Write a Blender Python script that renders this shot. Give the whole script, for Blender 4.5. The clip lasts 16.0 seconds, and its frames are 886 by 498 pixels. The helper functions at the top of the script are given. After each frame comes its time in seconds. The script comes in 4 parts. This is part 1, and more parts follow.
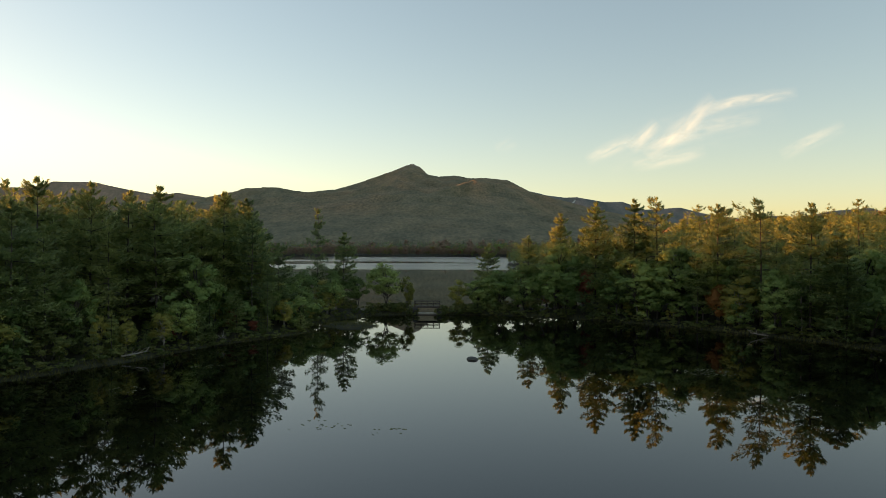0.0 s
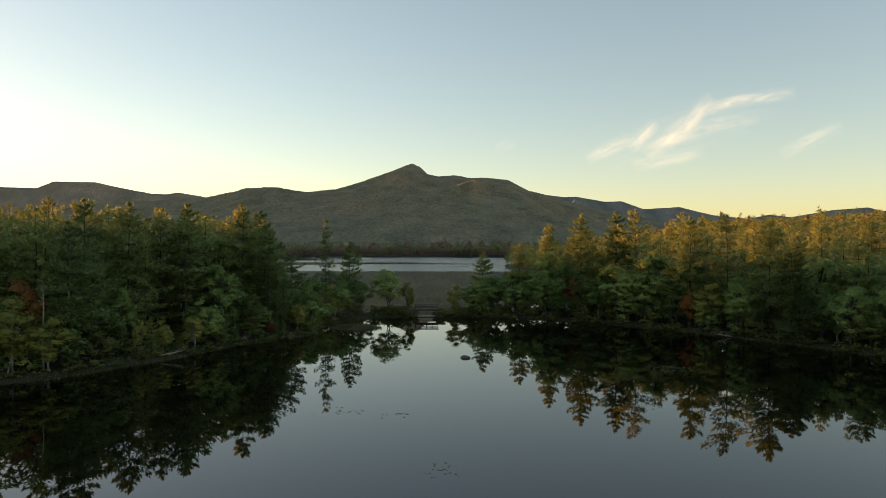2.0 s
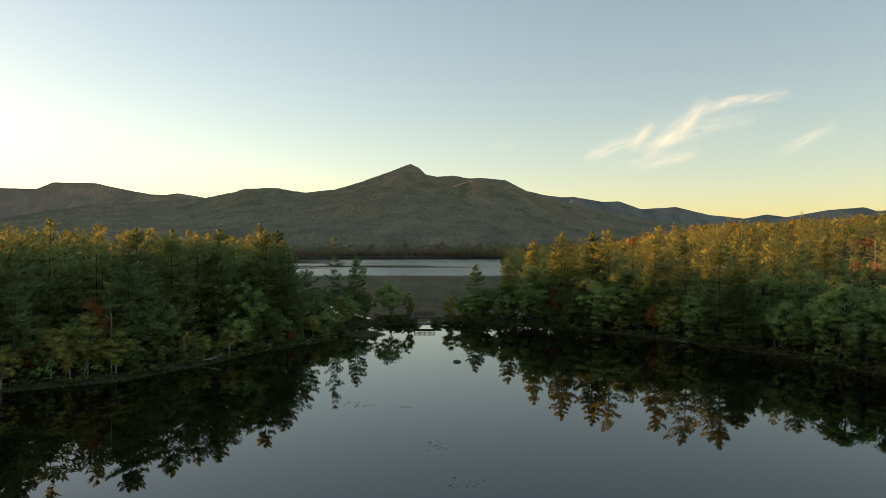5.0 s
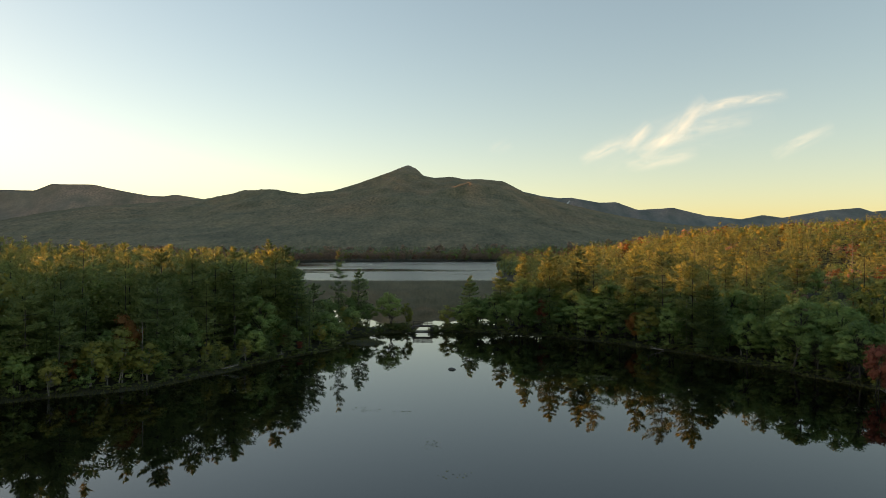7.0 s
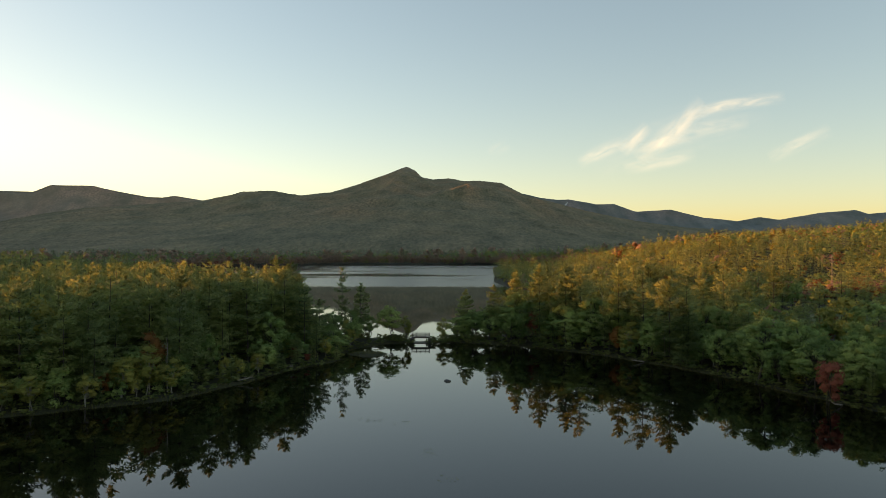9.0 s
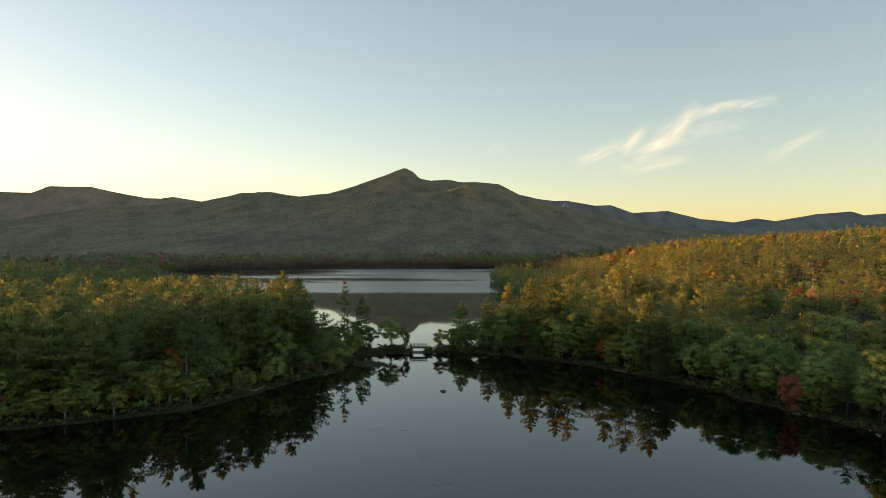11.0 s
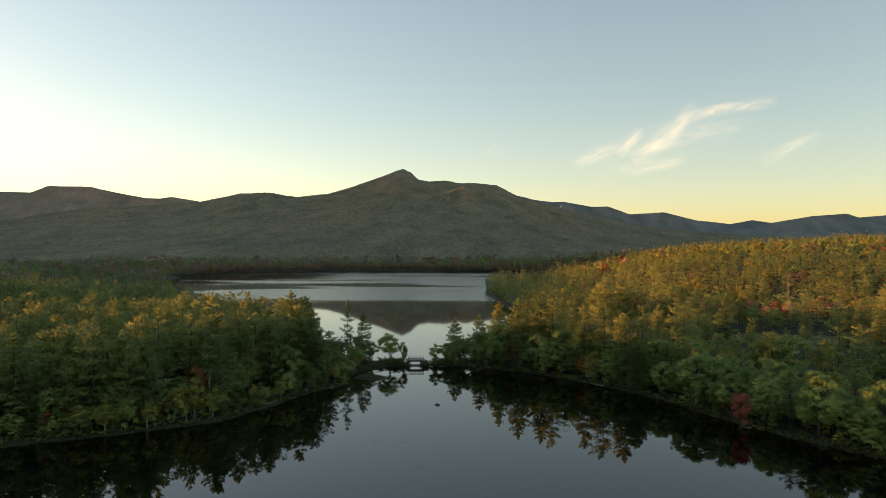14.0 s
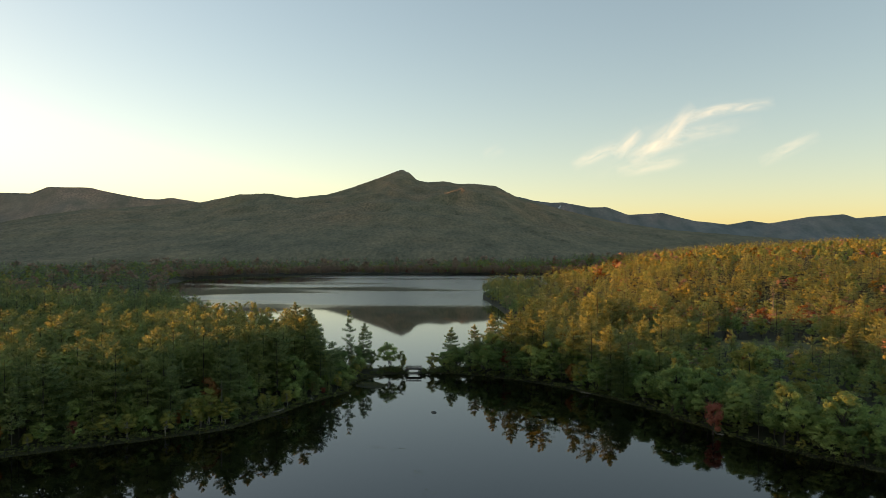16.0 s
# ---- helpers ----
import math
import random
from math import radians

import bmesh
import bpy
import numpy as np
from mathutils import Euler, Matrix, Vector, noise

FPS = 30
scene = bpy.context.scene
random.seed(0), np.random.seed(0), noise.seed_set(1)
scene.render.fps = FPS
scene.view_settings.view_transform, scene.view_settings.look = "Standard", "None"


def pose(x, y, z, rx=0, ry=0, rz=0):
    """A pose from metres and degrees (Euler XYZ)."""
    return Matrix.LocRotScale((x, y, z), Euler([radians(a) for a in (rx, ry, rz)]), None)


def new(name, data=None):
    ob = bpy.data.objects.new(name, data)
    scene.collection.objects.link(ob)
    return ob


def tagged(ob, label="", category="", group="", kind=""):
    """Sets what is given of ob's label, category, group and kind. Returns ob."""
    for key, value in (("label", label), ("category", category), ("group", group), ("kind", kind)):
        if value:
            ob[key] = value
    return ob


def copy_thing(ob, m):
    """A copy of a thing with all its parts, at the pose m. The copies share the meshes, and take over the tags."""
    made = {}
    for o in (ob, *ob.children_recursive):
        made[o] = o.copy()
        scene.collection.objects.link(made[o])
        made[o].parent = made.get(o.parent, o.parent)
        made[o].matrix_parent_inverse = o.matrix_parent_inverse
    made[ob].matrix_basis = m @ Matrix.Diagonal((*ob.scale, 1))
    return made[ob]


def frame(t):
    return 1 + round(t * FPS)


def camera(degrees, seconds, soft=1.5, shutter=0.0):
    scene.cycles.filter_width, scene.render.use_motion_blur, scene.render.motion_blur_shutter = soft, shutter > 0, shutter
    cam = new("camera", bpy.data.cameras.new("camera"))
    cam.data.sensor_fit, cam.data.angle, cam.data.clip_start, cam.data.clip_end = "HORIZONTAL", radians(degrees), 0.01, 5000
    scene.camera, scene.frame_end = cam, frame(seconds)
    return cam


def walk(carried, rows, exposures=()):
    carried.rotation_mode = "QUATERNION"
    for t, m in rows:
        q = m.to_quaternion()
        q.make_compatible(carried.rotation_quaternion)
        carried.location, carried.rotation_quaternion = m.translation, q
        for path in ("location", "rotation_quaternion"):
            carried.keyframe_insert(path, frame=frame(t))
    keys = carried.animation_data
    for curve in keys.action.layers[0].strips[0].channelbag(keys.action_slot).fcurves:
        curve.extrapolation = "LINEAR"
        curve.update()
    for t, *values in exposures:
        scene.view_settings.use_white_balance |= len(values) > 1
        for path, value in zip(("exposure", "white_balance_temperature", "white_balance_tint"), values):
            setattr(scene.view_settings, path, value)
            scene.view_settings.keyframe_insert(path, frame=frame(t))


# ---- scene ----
from mathutils.bvhtree import BVHTree

# ---------- camera ----------
cam = camera(68.57, 16.0, soft=0.7)
ROWS = [
    (0.0, 0.00, 0.00, 16.00, -0.00, -0.21, -0.19),
    (0.5, 0.08, -3.31, 16.44, 0.01, -0.23, -0.19),
    (1.0, 0.19, -6.64, 17.00, 0.02, -0.25, -0.17),
    (1.5, 0.38, -9.99, 17.60, 0.03, -0.26, -0.15),
    (2.0, 0.51, -13.36, 18.20, 0.00, -0.28, -0.14),
    (2.5, 0.67, -16.73, 18.79, -0.00, -0.30, -0.14),
    (3.0, 0.82, -20.14, 19.44, -0.00, -0.32, -0.11),
    (3.5, 0.90, -23.56, 20.13, -0.04, -0.33, -0.09),
    (4.0, 0.97, -26.99, 20.93, -0.08, -0.33, -0.08),
    (6.5, 1.38, -44.21, 25.57, -0.27, -0.32, -0.01),
    (7.0, 1.48, -47.54, 26.67, -0.33, -0.30, 0.01),
    (7.5, 1.59, -50.96, 27.81, -0.35, -0.28, -0.02),
    (8.0, 1.70, -54.26, 29.13, -0.39, -0.29, -0.03),
    (8.5, 1.76, -57.58, 30.45, -0.43, -0.26, -0.07),
    (9.0, 1.82, -60.87, 31.81, -0.48, -0.24, -0.06),
    (11.5, 2.27, -77.26, 38.41, -0.70, -0.21, -0.11),
    (12.0, 2.34, -80.45, 39.79, -0.74, -0.23, -0.15),
    (12.5, 2.44, -83.65, 41.21, -0.76, -0.25, -0.20),
    (13.0, 2.56, -86.87, 42.63, -0.78, -0.25, -0.22),
    (13.5, 2.74, -90.13, 44.03, -0.81, -0.26, -0.22),
    (14.0, 2.90, -93.42, 45.43, -0.84, -0.26, -0.24),
    (14.5, 3.09, -96.76, 46.85, -0.88, -0.26, -0.23),
    (15.0, 3.24, -100.14, 48.25, -0.89, -0.26, -0.23),
    (15.5, 3.47, -103.54, 49.69, -0.90, -0.26, -0.23),
    (16.0, 3.62, -106.61, 51.05, -0.92, -0.28, -0.22),
]
STOPS, KELVIN, TINT = 2.52, 7280.0, 13.0
walk(cam, [(t, pose(x, y, z, 90 + pitch, roll, yaw)) for t, x, y, z, yaw, pitch, roll in ROWS],
     exposures=[(0.0, STOPS, KELVIN, TINT), (16.0, STOPS, KELVIN, TINT)])

# ---------- sky and sun ----------
SUN_AZ, SUN_EL = -66.0, 3.8      # degrees from the view's heading (minus: to the left), and above the horizon
world = bpy.data.worlds.new("evening_sky")
scene.world = world
world.use_nodes = True
wn = world.node_tree
sky = wn.nodes.new("ShaderNodeTexSky")
sky.sky_type = "NISHITA"
sky.sun_disc = False
sky.sun_elevation = radians(SUN_EL)
sky.sun_rotation = radians(SUN_AZ)
sky.altitude = 200.0
sky.air_density, sky.dust_density, sky.ozone_density = 0.95, 0.55, 1.4
wn.nodes["Background"].inputs["Strength"].default_value = 0.078
pale = wn.nodes.new("ShaderNodeGamma")      # gamma under 1 evens the sky: dimmer sun side, more fill from behind
pale.inputs["Gamma"].default_value = 0.79
wn.links.new(sky.outputs[0], pale.inputs["Color"])
wn.links.new(pale.outputs[0], wn.nodes["Background"].inputs["Color"])

sun_data = bpy.data.lights.new("sun", "SUN")
sun_data.energy, sun_data.angle, sun_data.color = 2.6, radians(0.4), (1.0, 0.39, 0.115)
sun = new("sun", sun_data)
toward = Vector((math.sin(radians(SUN_AZ)) * math.cos(radians(SUN_EL)), math.cos(radians(SUN_AZ)) * math.cos(radians(SUN_EL)), math.sin(radians(SUN_EL))))
sun.matrix_world = Matrix.Translation((-400, 200, 300)) @ toward.to_track_quat("Z", "Y").to_matrix().to_4x4()

# ---------- materials ----------
def mat_new(name):
    m = bpy.data.materials.new(name)
    m.use_nodes = True
    t = m.node_tree
    return m, t, t.nodes, t.links, t.nodes["Principled BSDF"]


def noise_node(n, l, scale, detail=3.0, rough=0.55, coord="Object", stretch=None):
    tc = n.new("ShaderNodeTexCoord")
    no = n.new("ShaderNodeTexNoise")
    no.inputs["Scale"].default_value, no.inputs["Detail"].default_value, no.inputs["Roughness"].default_value = scale, detail, rough
    if stretch:
        mp = n.new("ShaderNodeMapping")
        mp.inputs["Scale"].default_value = stretch
        l.new(tc.outputs[coord], mp.inputs["Vector"])
        l.new(mp.outputs[0], no.inputs["Vector"])
    else:
        l.new(tc.outputs[coord], no.inputs["Vector"])
    return no


def ramp_node(n, stops):
    r = n.new("ShaderNodeValToRGB")
    e = r.color_ramp.elements
    while len(e) < len(stops):
        e.new(0.5)
    for el, (p, c) in zip(e, stops):
        el.position, el.color = p, (*c, 1.0)
    return r


def math_node(n, l, op, a, b):
    m = n.new("ShaderNodeMath")
    m.operation = op
    for i, v in enumerate((a, b)):
        if isinstance(v, (int, float)):
            m.inputs[i].default_value = v
        else:
            l.new(v, m.inputs[i])
    return m.outputs[0]


def foliage(name, dark, mid, light, spread=0.16, through_light=0.42):
    """Leaves: hue varies from clump to clump (noise), leaf to leaf (island) and tree to tree (object)."""
    m, t, n, l, p = mat_new(name)
    geo, info = n.new("ShaderNodeNewGeometry"), n.new("ShaderNodeObjectInfo")
    no = n.new("ShaderNodeTexVoronoi")
    no.voronoi_dimensions = "2D"
    no.inputs["Scale"].default_value = spread
    l.new(geo.outputs["Position"], no.inputs["Vector"])
    sp = n.new("ShaderNodeSeparateColor")
    l.new(no.outputs["Color"], sp.inputs[0])
    a = math_node(n, l, "MULTIPLY", geo.outputs["Random Per Island"], 0.34)
    b = math_node(n, l, "MULTIPLY", info.outputs["Random"], 0.42)
    c = math_node(n, l, "MULTIPLY", sp.outputs[0], 0.45)
    d = math_node(n, l, "ADD", math_node(n, l, "ADD", a, b), c)
    r = ramp_node(n, [(0.1, dark), (0.5, mid), (0.9, light)])
    l.new(d, r.inputs[0])
    l.new(r.outputs[0], p.inputs["Base Color"])
    p.inputs["Roughness"].default_value = 0.6
    p.inputs["Specular IOR Level"].default_value = 0.12
    tr, mix = n.new("ShaderNodeBsdfTranslucent"), n.new("ShaderNodeMixShader")
    thin = n.new("ShaderNodeMix")      # light that comes through a leaf is brighter and yellower
    thin.data_type, thin.blend_type = "RGBA", "MULTIPLY"
    thin.inputs["Factor"].default_value = 1.0
    l.new(r.outputs[0], thin.inputs["A"])
    thin.inputs["B"].default_value = (1.5, 1.45, 1.15, 1)
    l.new(thin.outputs["Result"], tr.inputs["Color"])
    mix.inputs[0].default_value = through_light
    l.new(p.outputs[0], mix.inputs[1])
    l.new(tr.outputs[0], mix.inputs[2])
    l.new(mix.outputs[0], n["Material Output"].inputs["Surface"])
    return m


def rough_mat(name, stops, scale, bump=0.3, distance=0.05, roughness=0.85, stretch=None, detail=5.0, fine=6.0):
    m, t, n, l, p = mat_new(name)
    big = noise_node(n, l, scale, detail, stretch=stretch)
    small = noise_node(n, l, scale * fine, 4.0, stretch=stretch)
    s = math_node(n, l, "ADD", math_node(n, l, "MULTIPLY", big.outputs["Fac"], 0.65), math_node(n, l, "MULTIPLY", small.outputs["Fac"], 0.35))
    r = ramp_node(n, stops)
    l.new(s, r.inputs[0])
    l.new(r.outputs[0], p.inputs["Base Color"])
    p.inputs["Roughness"].default_value = roughness
    p.inputs["Specular IOR Level"].default_value = 0.3
    bp = n.new("ShaderNodeBump")
    bp.inputs["Strength"].default_value, bp.inputs["Distance"].default_value = bump, distance
    l.new(s, bp.inputs["Height"])
    l.new(bp.outputs[0], p.inputs["Normal"])
    return m


PINE = foliage("pine_needles", (0.092, 0.138, 0.064), (0.195, 0.258, 0.106), (0.325, 0.365, 0.140))
PINE_DULL = foliage("grey_pine_needles", (0.110, 0.145, 0.102), (0.186, 0.225, 0.152), (0.280, 0.305, 0.198))
GREEN = foliage("green_leaves", (0.092, 0.150, 0.055), (0.188, 0.276, 0.094), (0.315, 0.390, 0.135))
OLIVE = foliage("olive_leaves", (0.120, 0.140, 0.040), (0.240, 0.252, 0.068), (0.360, 0.335, 0.095))
YELLOW = foliage("yellow_leaves", (0.12, 0.10, 0.026), (0.22, 0.17, 0.042), (0.32, 0.225, 0.055))
ORANGE = foliage("orange_leaves", (0.13, 0.070, 0.028), (0.22, 0.108, 0.040), (0.32, 0.155, 0.055))
RUSSET = foliage("russet_leaves", (0.190, 0.142, 0.110), (0.300, 0.212, 0.162), (0.400, 0.275, 0.205))
RED = foliage("red_leaves", (0.14, 0.054, 0.038), (0.25, 0.088, 0.060), (0.34, 0.125, 0.085))
SHRUB = foliage("shrub_leaves", (0.062, 0.092, 0.035), (0.130, 0.165, 0.058), (0.215, 0.232, 0.085), 0.5)
SEDGE = foliage("sedge_blades", (0.050, 0.060, 0.026), (0.085, 0.092, 0.036), (0.125, 0.124, 0.050), 0.4)
BARK = rough_mat("pine_bark", [(0.3, (0.032, 0.027, 0.024)), (0.7, (0.09, 0.075, 0.064))], 1.4, 0.6, 0.06, stretch=(1, 1, 0.25))
PALE_BARK = rough_mat("pale_birch_bark", [(0.32, (0.11, 0.10, 0.09)), (0.6, (0.33, 0.31, 0.27))], 1.2, 0.4, 0.03, stretch=(0.5, 0.5, 1.6))
DEAD_WOOD = rough_mat("weathered_dead_wood", [(0.3, (0.20, 0.18, 0.16)), (0.7, (0.40, 0.37, 0.33))], 1.5, 0.4, 0.03, stretch=(1, 1, 0.2))
GREY_BARK = rough_mat("grey_bark", [(0.3, (0.075, 0.068, 0.062)), (0.7, (0.19, 0.175, 0.16))], 1.4, 0.5, 0.04, stretch=(1, 1, 0.25))
TIMBER = rough_mat("weathered_timber", [(0.3, (0.055, 0.044, 0.038)), (0.7, (0.14, 0.115, 0.10))], 2.0, 0.4, 0.02, stretch=(0.3, 2, 2))
STONE = rough_mat("grey_granite", [(0.3, (0.05, 0.05, 0.048)), (0.6, (0.11, 0.108, 0.10)), (0.8, (0.20, 0.19, 0.175))], 1.6, 0.6, 0.06)
CONCRETE = rough_mat("pale_concrete", [(0.3, (0.42, 0.42, 0.40)), (0.7, (0.62, 0.61, 0.58))], 1.5, 0.3, 0.02)
DARK_STONE = rough_mat("wet_dark_granite", [(0.3, (0.035, 0.034, 0.032)), (0.7, (0.095, 0.09, 0.082))], 1.6, 0.6, 0.06)
FLOOR = rough_mat("forest_floor", [(0.3, (0.022, 0.026, 0.012)), (0.5, (0.038, 0.040, 0.020)), (0.75, (0.065, 0.056, 0.030))], 0.35, 0.8, 0.3)
MEADOW = rough_mat("meadow_grass", [(0.3, (0.07, 0.085, 0.03)), (0.7, (0.14, 0.14, 0.05))], 0.5, 0.6, 0.15)
LILY = foliage("lily_pad", (0.10, 0.115, 0.05), (0.17, 0.175, 0.09), (0.24, 0.23, 0.13), 1.0, 0.05)


def mountain_mat(name, tint, grain=0.75):
    """Wooded slopes: crowns as fine relief, stands of maples in patches, bare ledges near the summit."""
    m, t, n, l, p = mat_new(name)
    geo = n.new("ShaderNodeNewGeometry")

    def nz(scale, detail, run=1.0):
        """run: under 1 the stands stretch up and down the slope"""
        q, mp = n.new("ShaderNodeTexNoise"), n.new("ShaderNodeMapping")
        q.inputs["Scale"].default_value, q.inputs["Detail"].default_value = scale, detail
        mp.inputs["Scale"].default_value = (1.0, run, 1.0)
        l.new(geo.outputs["Position"], mp.inputs["Vector"])
        l.new(mp.outputs[0], q.inputs["Vector"])
        return q.outputs["Fac"]
    crowns, stands, wide = nz(0.11, 4.0, 0.25), nz(0.012, 4.0, 0.3), nz(0.0026, 3.0, 0.4)
    mixv = math_node(n, l, "ADD", math_node(n, l, "MULTIPLY", math_node(n, l, "ADD", math_node(n, l, "MULTIPLY", crowns, grain), 0.5 - 0.5 * grain), 0.6), math_node(n, l, "MULTIPLY", stands, 0.4))
    green = ramp_node(n, [(0.34, (0.070, 0.071, 0.050)), (0.5, (0.134, 0.125, 0.090)), (0.68, (0.225, 0.196, 0.134))])
    l.new(mixv, green.inputs[0])
    autumn = ramp_node(n, [(0.34, (0.11, 0.082, 0.058)), (0.66, (0.29, 0.195, 0.135))])
    l.new(crowns, autumn.inputs[0])
    mask = ramp_node(n, [(0.46, (0, 0, 0)), (0.70, (0.8, 0.8, 0.8))])
    l.new(math_node(n, l, "ADD", math_node(n, l, "MULTIPLY", wide, 0.6), math_node(n, l, "MULTIPLY", stands, 0.4)), mask.inputs[0])
    mx = n.new("ShaderNodeMix")
    mx.data_type = "RGBA"
    sep = n.new("ShaderNodeSeparateXYZ")
    l.new(geo.outputs["Position"], sep.inputs[0])
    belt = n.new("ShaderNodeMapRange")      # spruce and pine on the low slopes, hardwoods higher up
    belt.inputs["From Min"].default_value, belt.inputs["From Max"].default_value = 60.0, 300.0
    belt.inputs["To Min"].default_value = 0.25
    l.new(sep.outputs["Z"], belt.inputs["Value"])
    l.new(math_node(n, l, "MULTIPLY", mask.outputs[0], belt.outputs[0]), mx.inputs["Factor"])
    l.new(green.outputs[0], mx.inputs["A"])
    l.new(autumn.outputs[0], mx.inputs["B"])
    # bare rock above the tree line
    alt = n.new("ShaderNodeMapRange")
    alt.inputs["From Min"].default_value, alt.inputs["From Max"].default_value = 470.0, 600.0
    l.new(sep.outputs["Z"], alt.inputs["Value"])
    rk = ramp_node(n, [(0.50, (0, 0, 0)), (0.62, (1, 1, 1))])
    l.new(math_node(n, l, "ADD", math_node(n, l, "MULTIPLY", alt.outputs[0], 0.30), math_node(n, l, "MULTIPLY", nz(0.02, 4.0), 0.7)), rk.inputs[0])
    mx2 = n.new("ShaderNodeMix")
    mx2.data_type = "RGBA"
    l.new(math_node(n, l, "MULTIPLY", rk.outputs[0], alt.outputs[0]), mx2.inputs["Factor"])
    l.new(mx.outputs["Result"], mx2.inputs["A"])
    mx2.inputs["B"].default_value = (0.20, 0.17, 0.15, 1)
    growth = ramp_node(n, [(0.34, (0.92, 1.0, 1.0)), (0.50, (1.06, 1.10, 1.06)), (0.66, (1.16, 1.09, 1.02))])      # tone of the woods shifts in broad patches, paler and warmer with height
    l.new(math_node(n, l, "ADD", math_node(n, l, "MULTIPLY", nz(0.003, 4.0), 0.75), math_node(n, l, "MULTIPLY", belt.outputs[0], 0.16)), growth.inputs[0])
    mx4 = n.new("ShaderNodeMix")
    mx4.data_type, mx4.blend_type = "RGBA", "MULTIPLY"
    mx4.inputs["Factor"].default_value = 1.0
    l.new(mx2.outputs["Result"], mx4.inputs["A"])
    l.new(growth.outputs[0], mx4.inputs["B"])
    mx3 = n.new("ShaderNodeMix")
    mx3.data_type, mx3.blend_type = "RGBA", "MULTIPLY"
    mx3.inputs["Factor"].default_value = 1.0
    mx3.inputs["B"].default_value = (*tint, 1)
    l.new(mx4.outputs["Result"], mx3.inputs["A"])
    l.new(mx3.outputs["Result"], p.inputs["Base Color"])
    p.inputs["Roughness"].default_value = 0.9
    p.inputs["Specular IOR Level"].default_value = 0.1
    return m


def water_mat():
    """Still dark water; a breeze ruffles long streaks of the far lake."""
    m, t, n, l, p = mat_new("lake_water")
    geo = n.new("ShaderNodeNewGeometry")
    p.inputs["Base Color"].default_value = (0.0008, 0.001, 0.001, 1)
    p.inputs["IOR"].default_value = 1.56
    mp = n.new("ShaderNodeMapping")
    mp.inputs["Scale"].default_value = (0.0034, 0.013, 1.0)
    l.new(geo.outputs["Position"], mp.inputs["Vector"])
    streak = n.new("ShaderNodeTexNoise")
    streak.inputs["Scale"].default_value, streak.inputs["Detail"].default_value, streak.inputs["Roughness"].default_value = 1.0, 4.0, 0.5
    l.new(mp.outputs[0], streak.inputs["Vector"])
    sep = n.new("ShaderNodeSeparateXYZ")
    l.new(geo.outputs["Position"], sep.inputs[0])
    far = n.new("ShaderNodeMapRange")
    far.inputs["From Min"].default_value, far.inputs["From Max"].default_value = 418.0, 450.0
    l.new(sep.outputs["Y"], far.inputs["Value"])
    sr = ramp_node(n, [(0.28, (0, 0, 0)), (0.50, (1, 1, 1))])
    open_water = n.new("ShaderNodeMapRange")      # the west bay lies in the lee
    open_water.inputs["From Min"].default_value, open_water.inputs["From Max"].default_value = -300.0, -110.0
    l.new(sep.outputs["X"], open_water.inputs["Value"])
    lee = math_node(n, l, "ADD", streak.outputs["Fac"], math_node(n, l, "MULTIPLY", math_node(n, l, "SUBTRACT", open_water.outputs[0], 1.0), 0.22))
    l.new(lee, sr.inputs[0])
    ruffle = math_node(n, l, "MULTIPLY", sr.outputs[0], far.outputs[0])
    lake = n.new("ShaderNodeMapRange")      # beyond the neck a light air never quite lets the lake settle
    lake.inputs["From Min"].default_value, lake.inputs["From Max"].default_value = 168.0, 240.0
    l.new(sep.outputs["Y"], lake.inputs["Value"])
    calm = math_node(n, l, "ADD", math_node(n, l, "MULTIPLY", lake.outputs[0], 0.018), 0.012)
    l.new(math_node(n, l, "ADD", math_node(n, l, "MULTIPLY", ruffle, 0.22), calm), p.inputs["Roughness"])
    rip = n.new("ShaderNodeTexNoise")
    rip.inputs["Scale"].default_value, rip.inputs["Detail"].default_value = 0.35, 2.0
    l.new(geo.outputs["Position"], rip.inputs["Vector"])
    bp = n.new("ShaderNodeBump")
    bp.inputs["Strength"].default_value, bp.inputs["Distance"].default_value = 0.03, 0.03
    l.new(rip.outputs["Fac"], bp.inputs["Height"])
    l.new(bp.outputs[0], p.inputs["Normal"])
    return m


# back ridges: haze put into the colour, paler west, bluer east, less grain
HAZY_WEST_RIDGE = mountain_mat("west_ridge_haze_tint", (1.75, 1.5, 1.62), 0.2)
MOUNTAIN, HAZY_EAST_RIDGE, WATER = mountain_mat("wooded_mountain", (1.20, 1.11, 0.98)), mountain_mat("east_ridge_haze_tint", (1.15, 1.3, 1.75), 0.2), water_mat()

# ---------- mesh helpers ----------
def mesh_np(name, verts, tris, mats, index=None, smooth=False, normals=None):
    """A triangle mesh from arrays. normals: one for each vertex, so that leaves take the light as the rounded crown does."""
    me = bpy.data.meshes.new(name)
    verts, tris = np.asarray(verts, np.float32), np.asarray(tris, np.int32)
    me.vertices.add(len(verts))
    me.vertices.foreach_set("co", verts.ravel())
    me.loops.add(tris.size)
    me.loops.foreach_set("vertex_index", tris.ravel())
    me.polygons.add(len(tris))
    me.polygons.foreach_set("loop_start", np.arange(0, tris.size, 3, dtype=np.int32))
    for mt in (mats if isinstance(mats, (list, tuple)) else [mats]):
        me.materials.append(mt)
    if index is not None:
        me.polygons.foreach_set("material_index", np.asarray(index, np.int32))
    me.polygons.foreach_set("use_smooth", np.full(len(tris), smooth, bool))
    me.update(calc_edges=True)
    if normals is not None:
        me.attributes.new("custom_normal", "FLOAT_VECTOR", "POINT").data.foreach_set("vector", np.asarray(normals, np.float32).ravel())
    return me


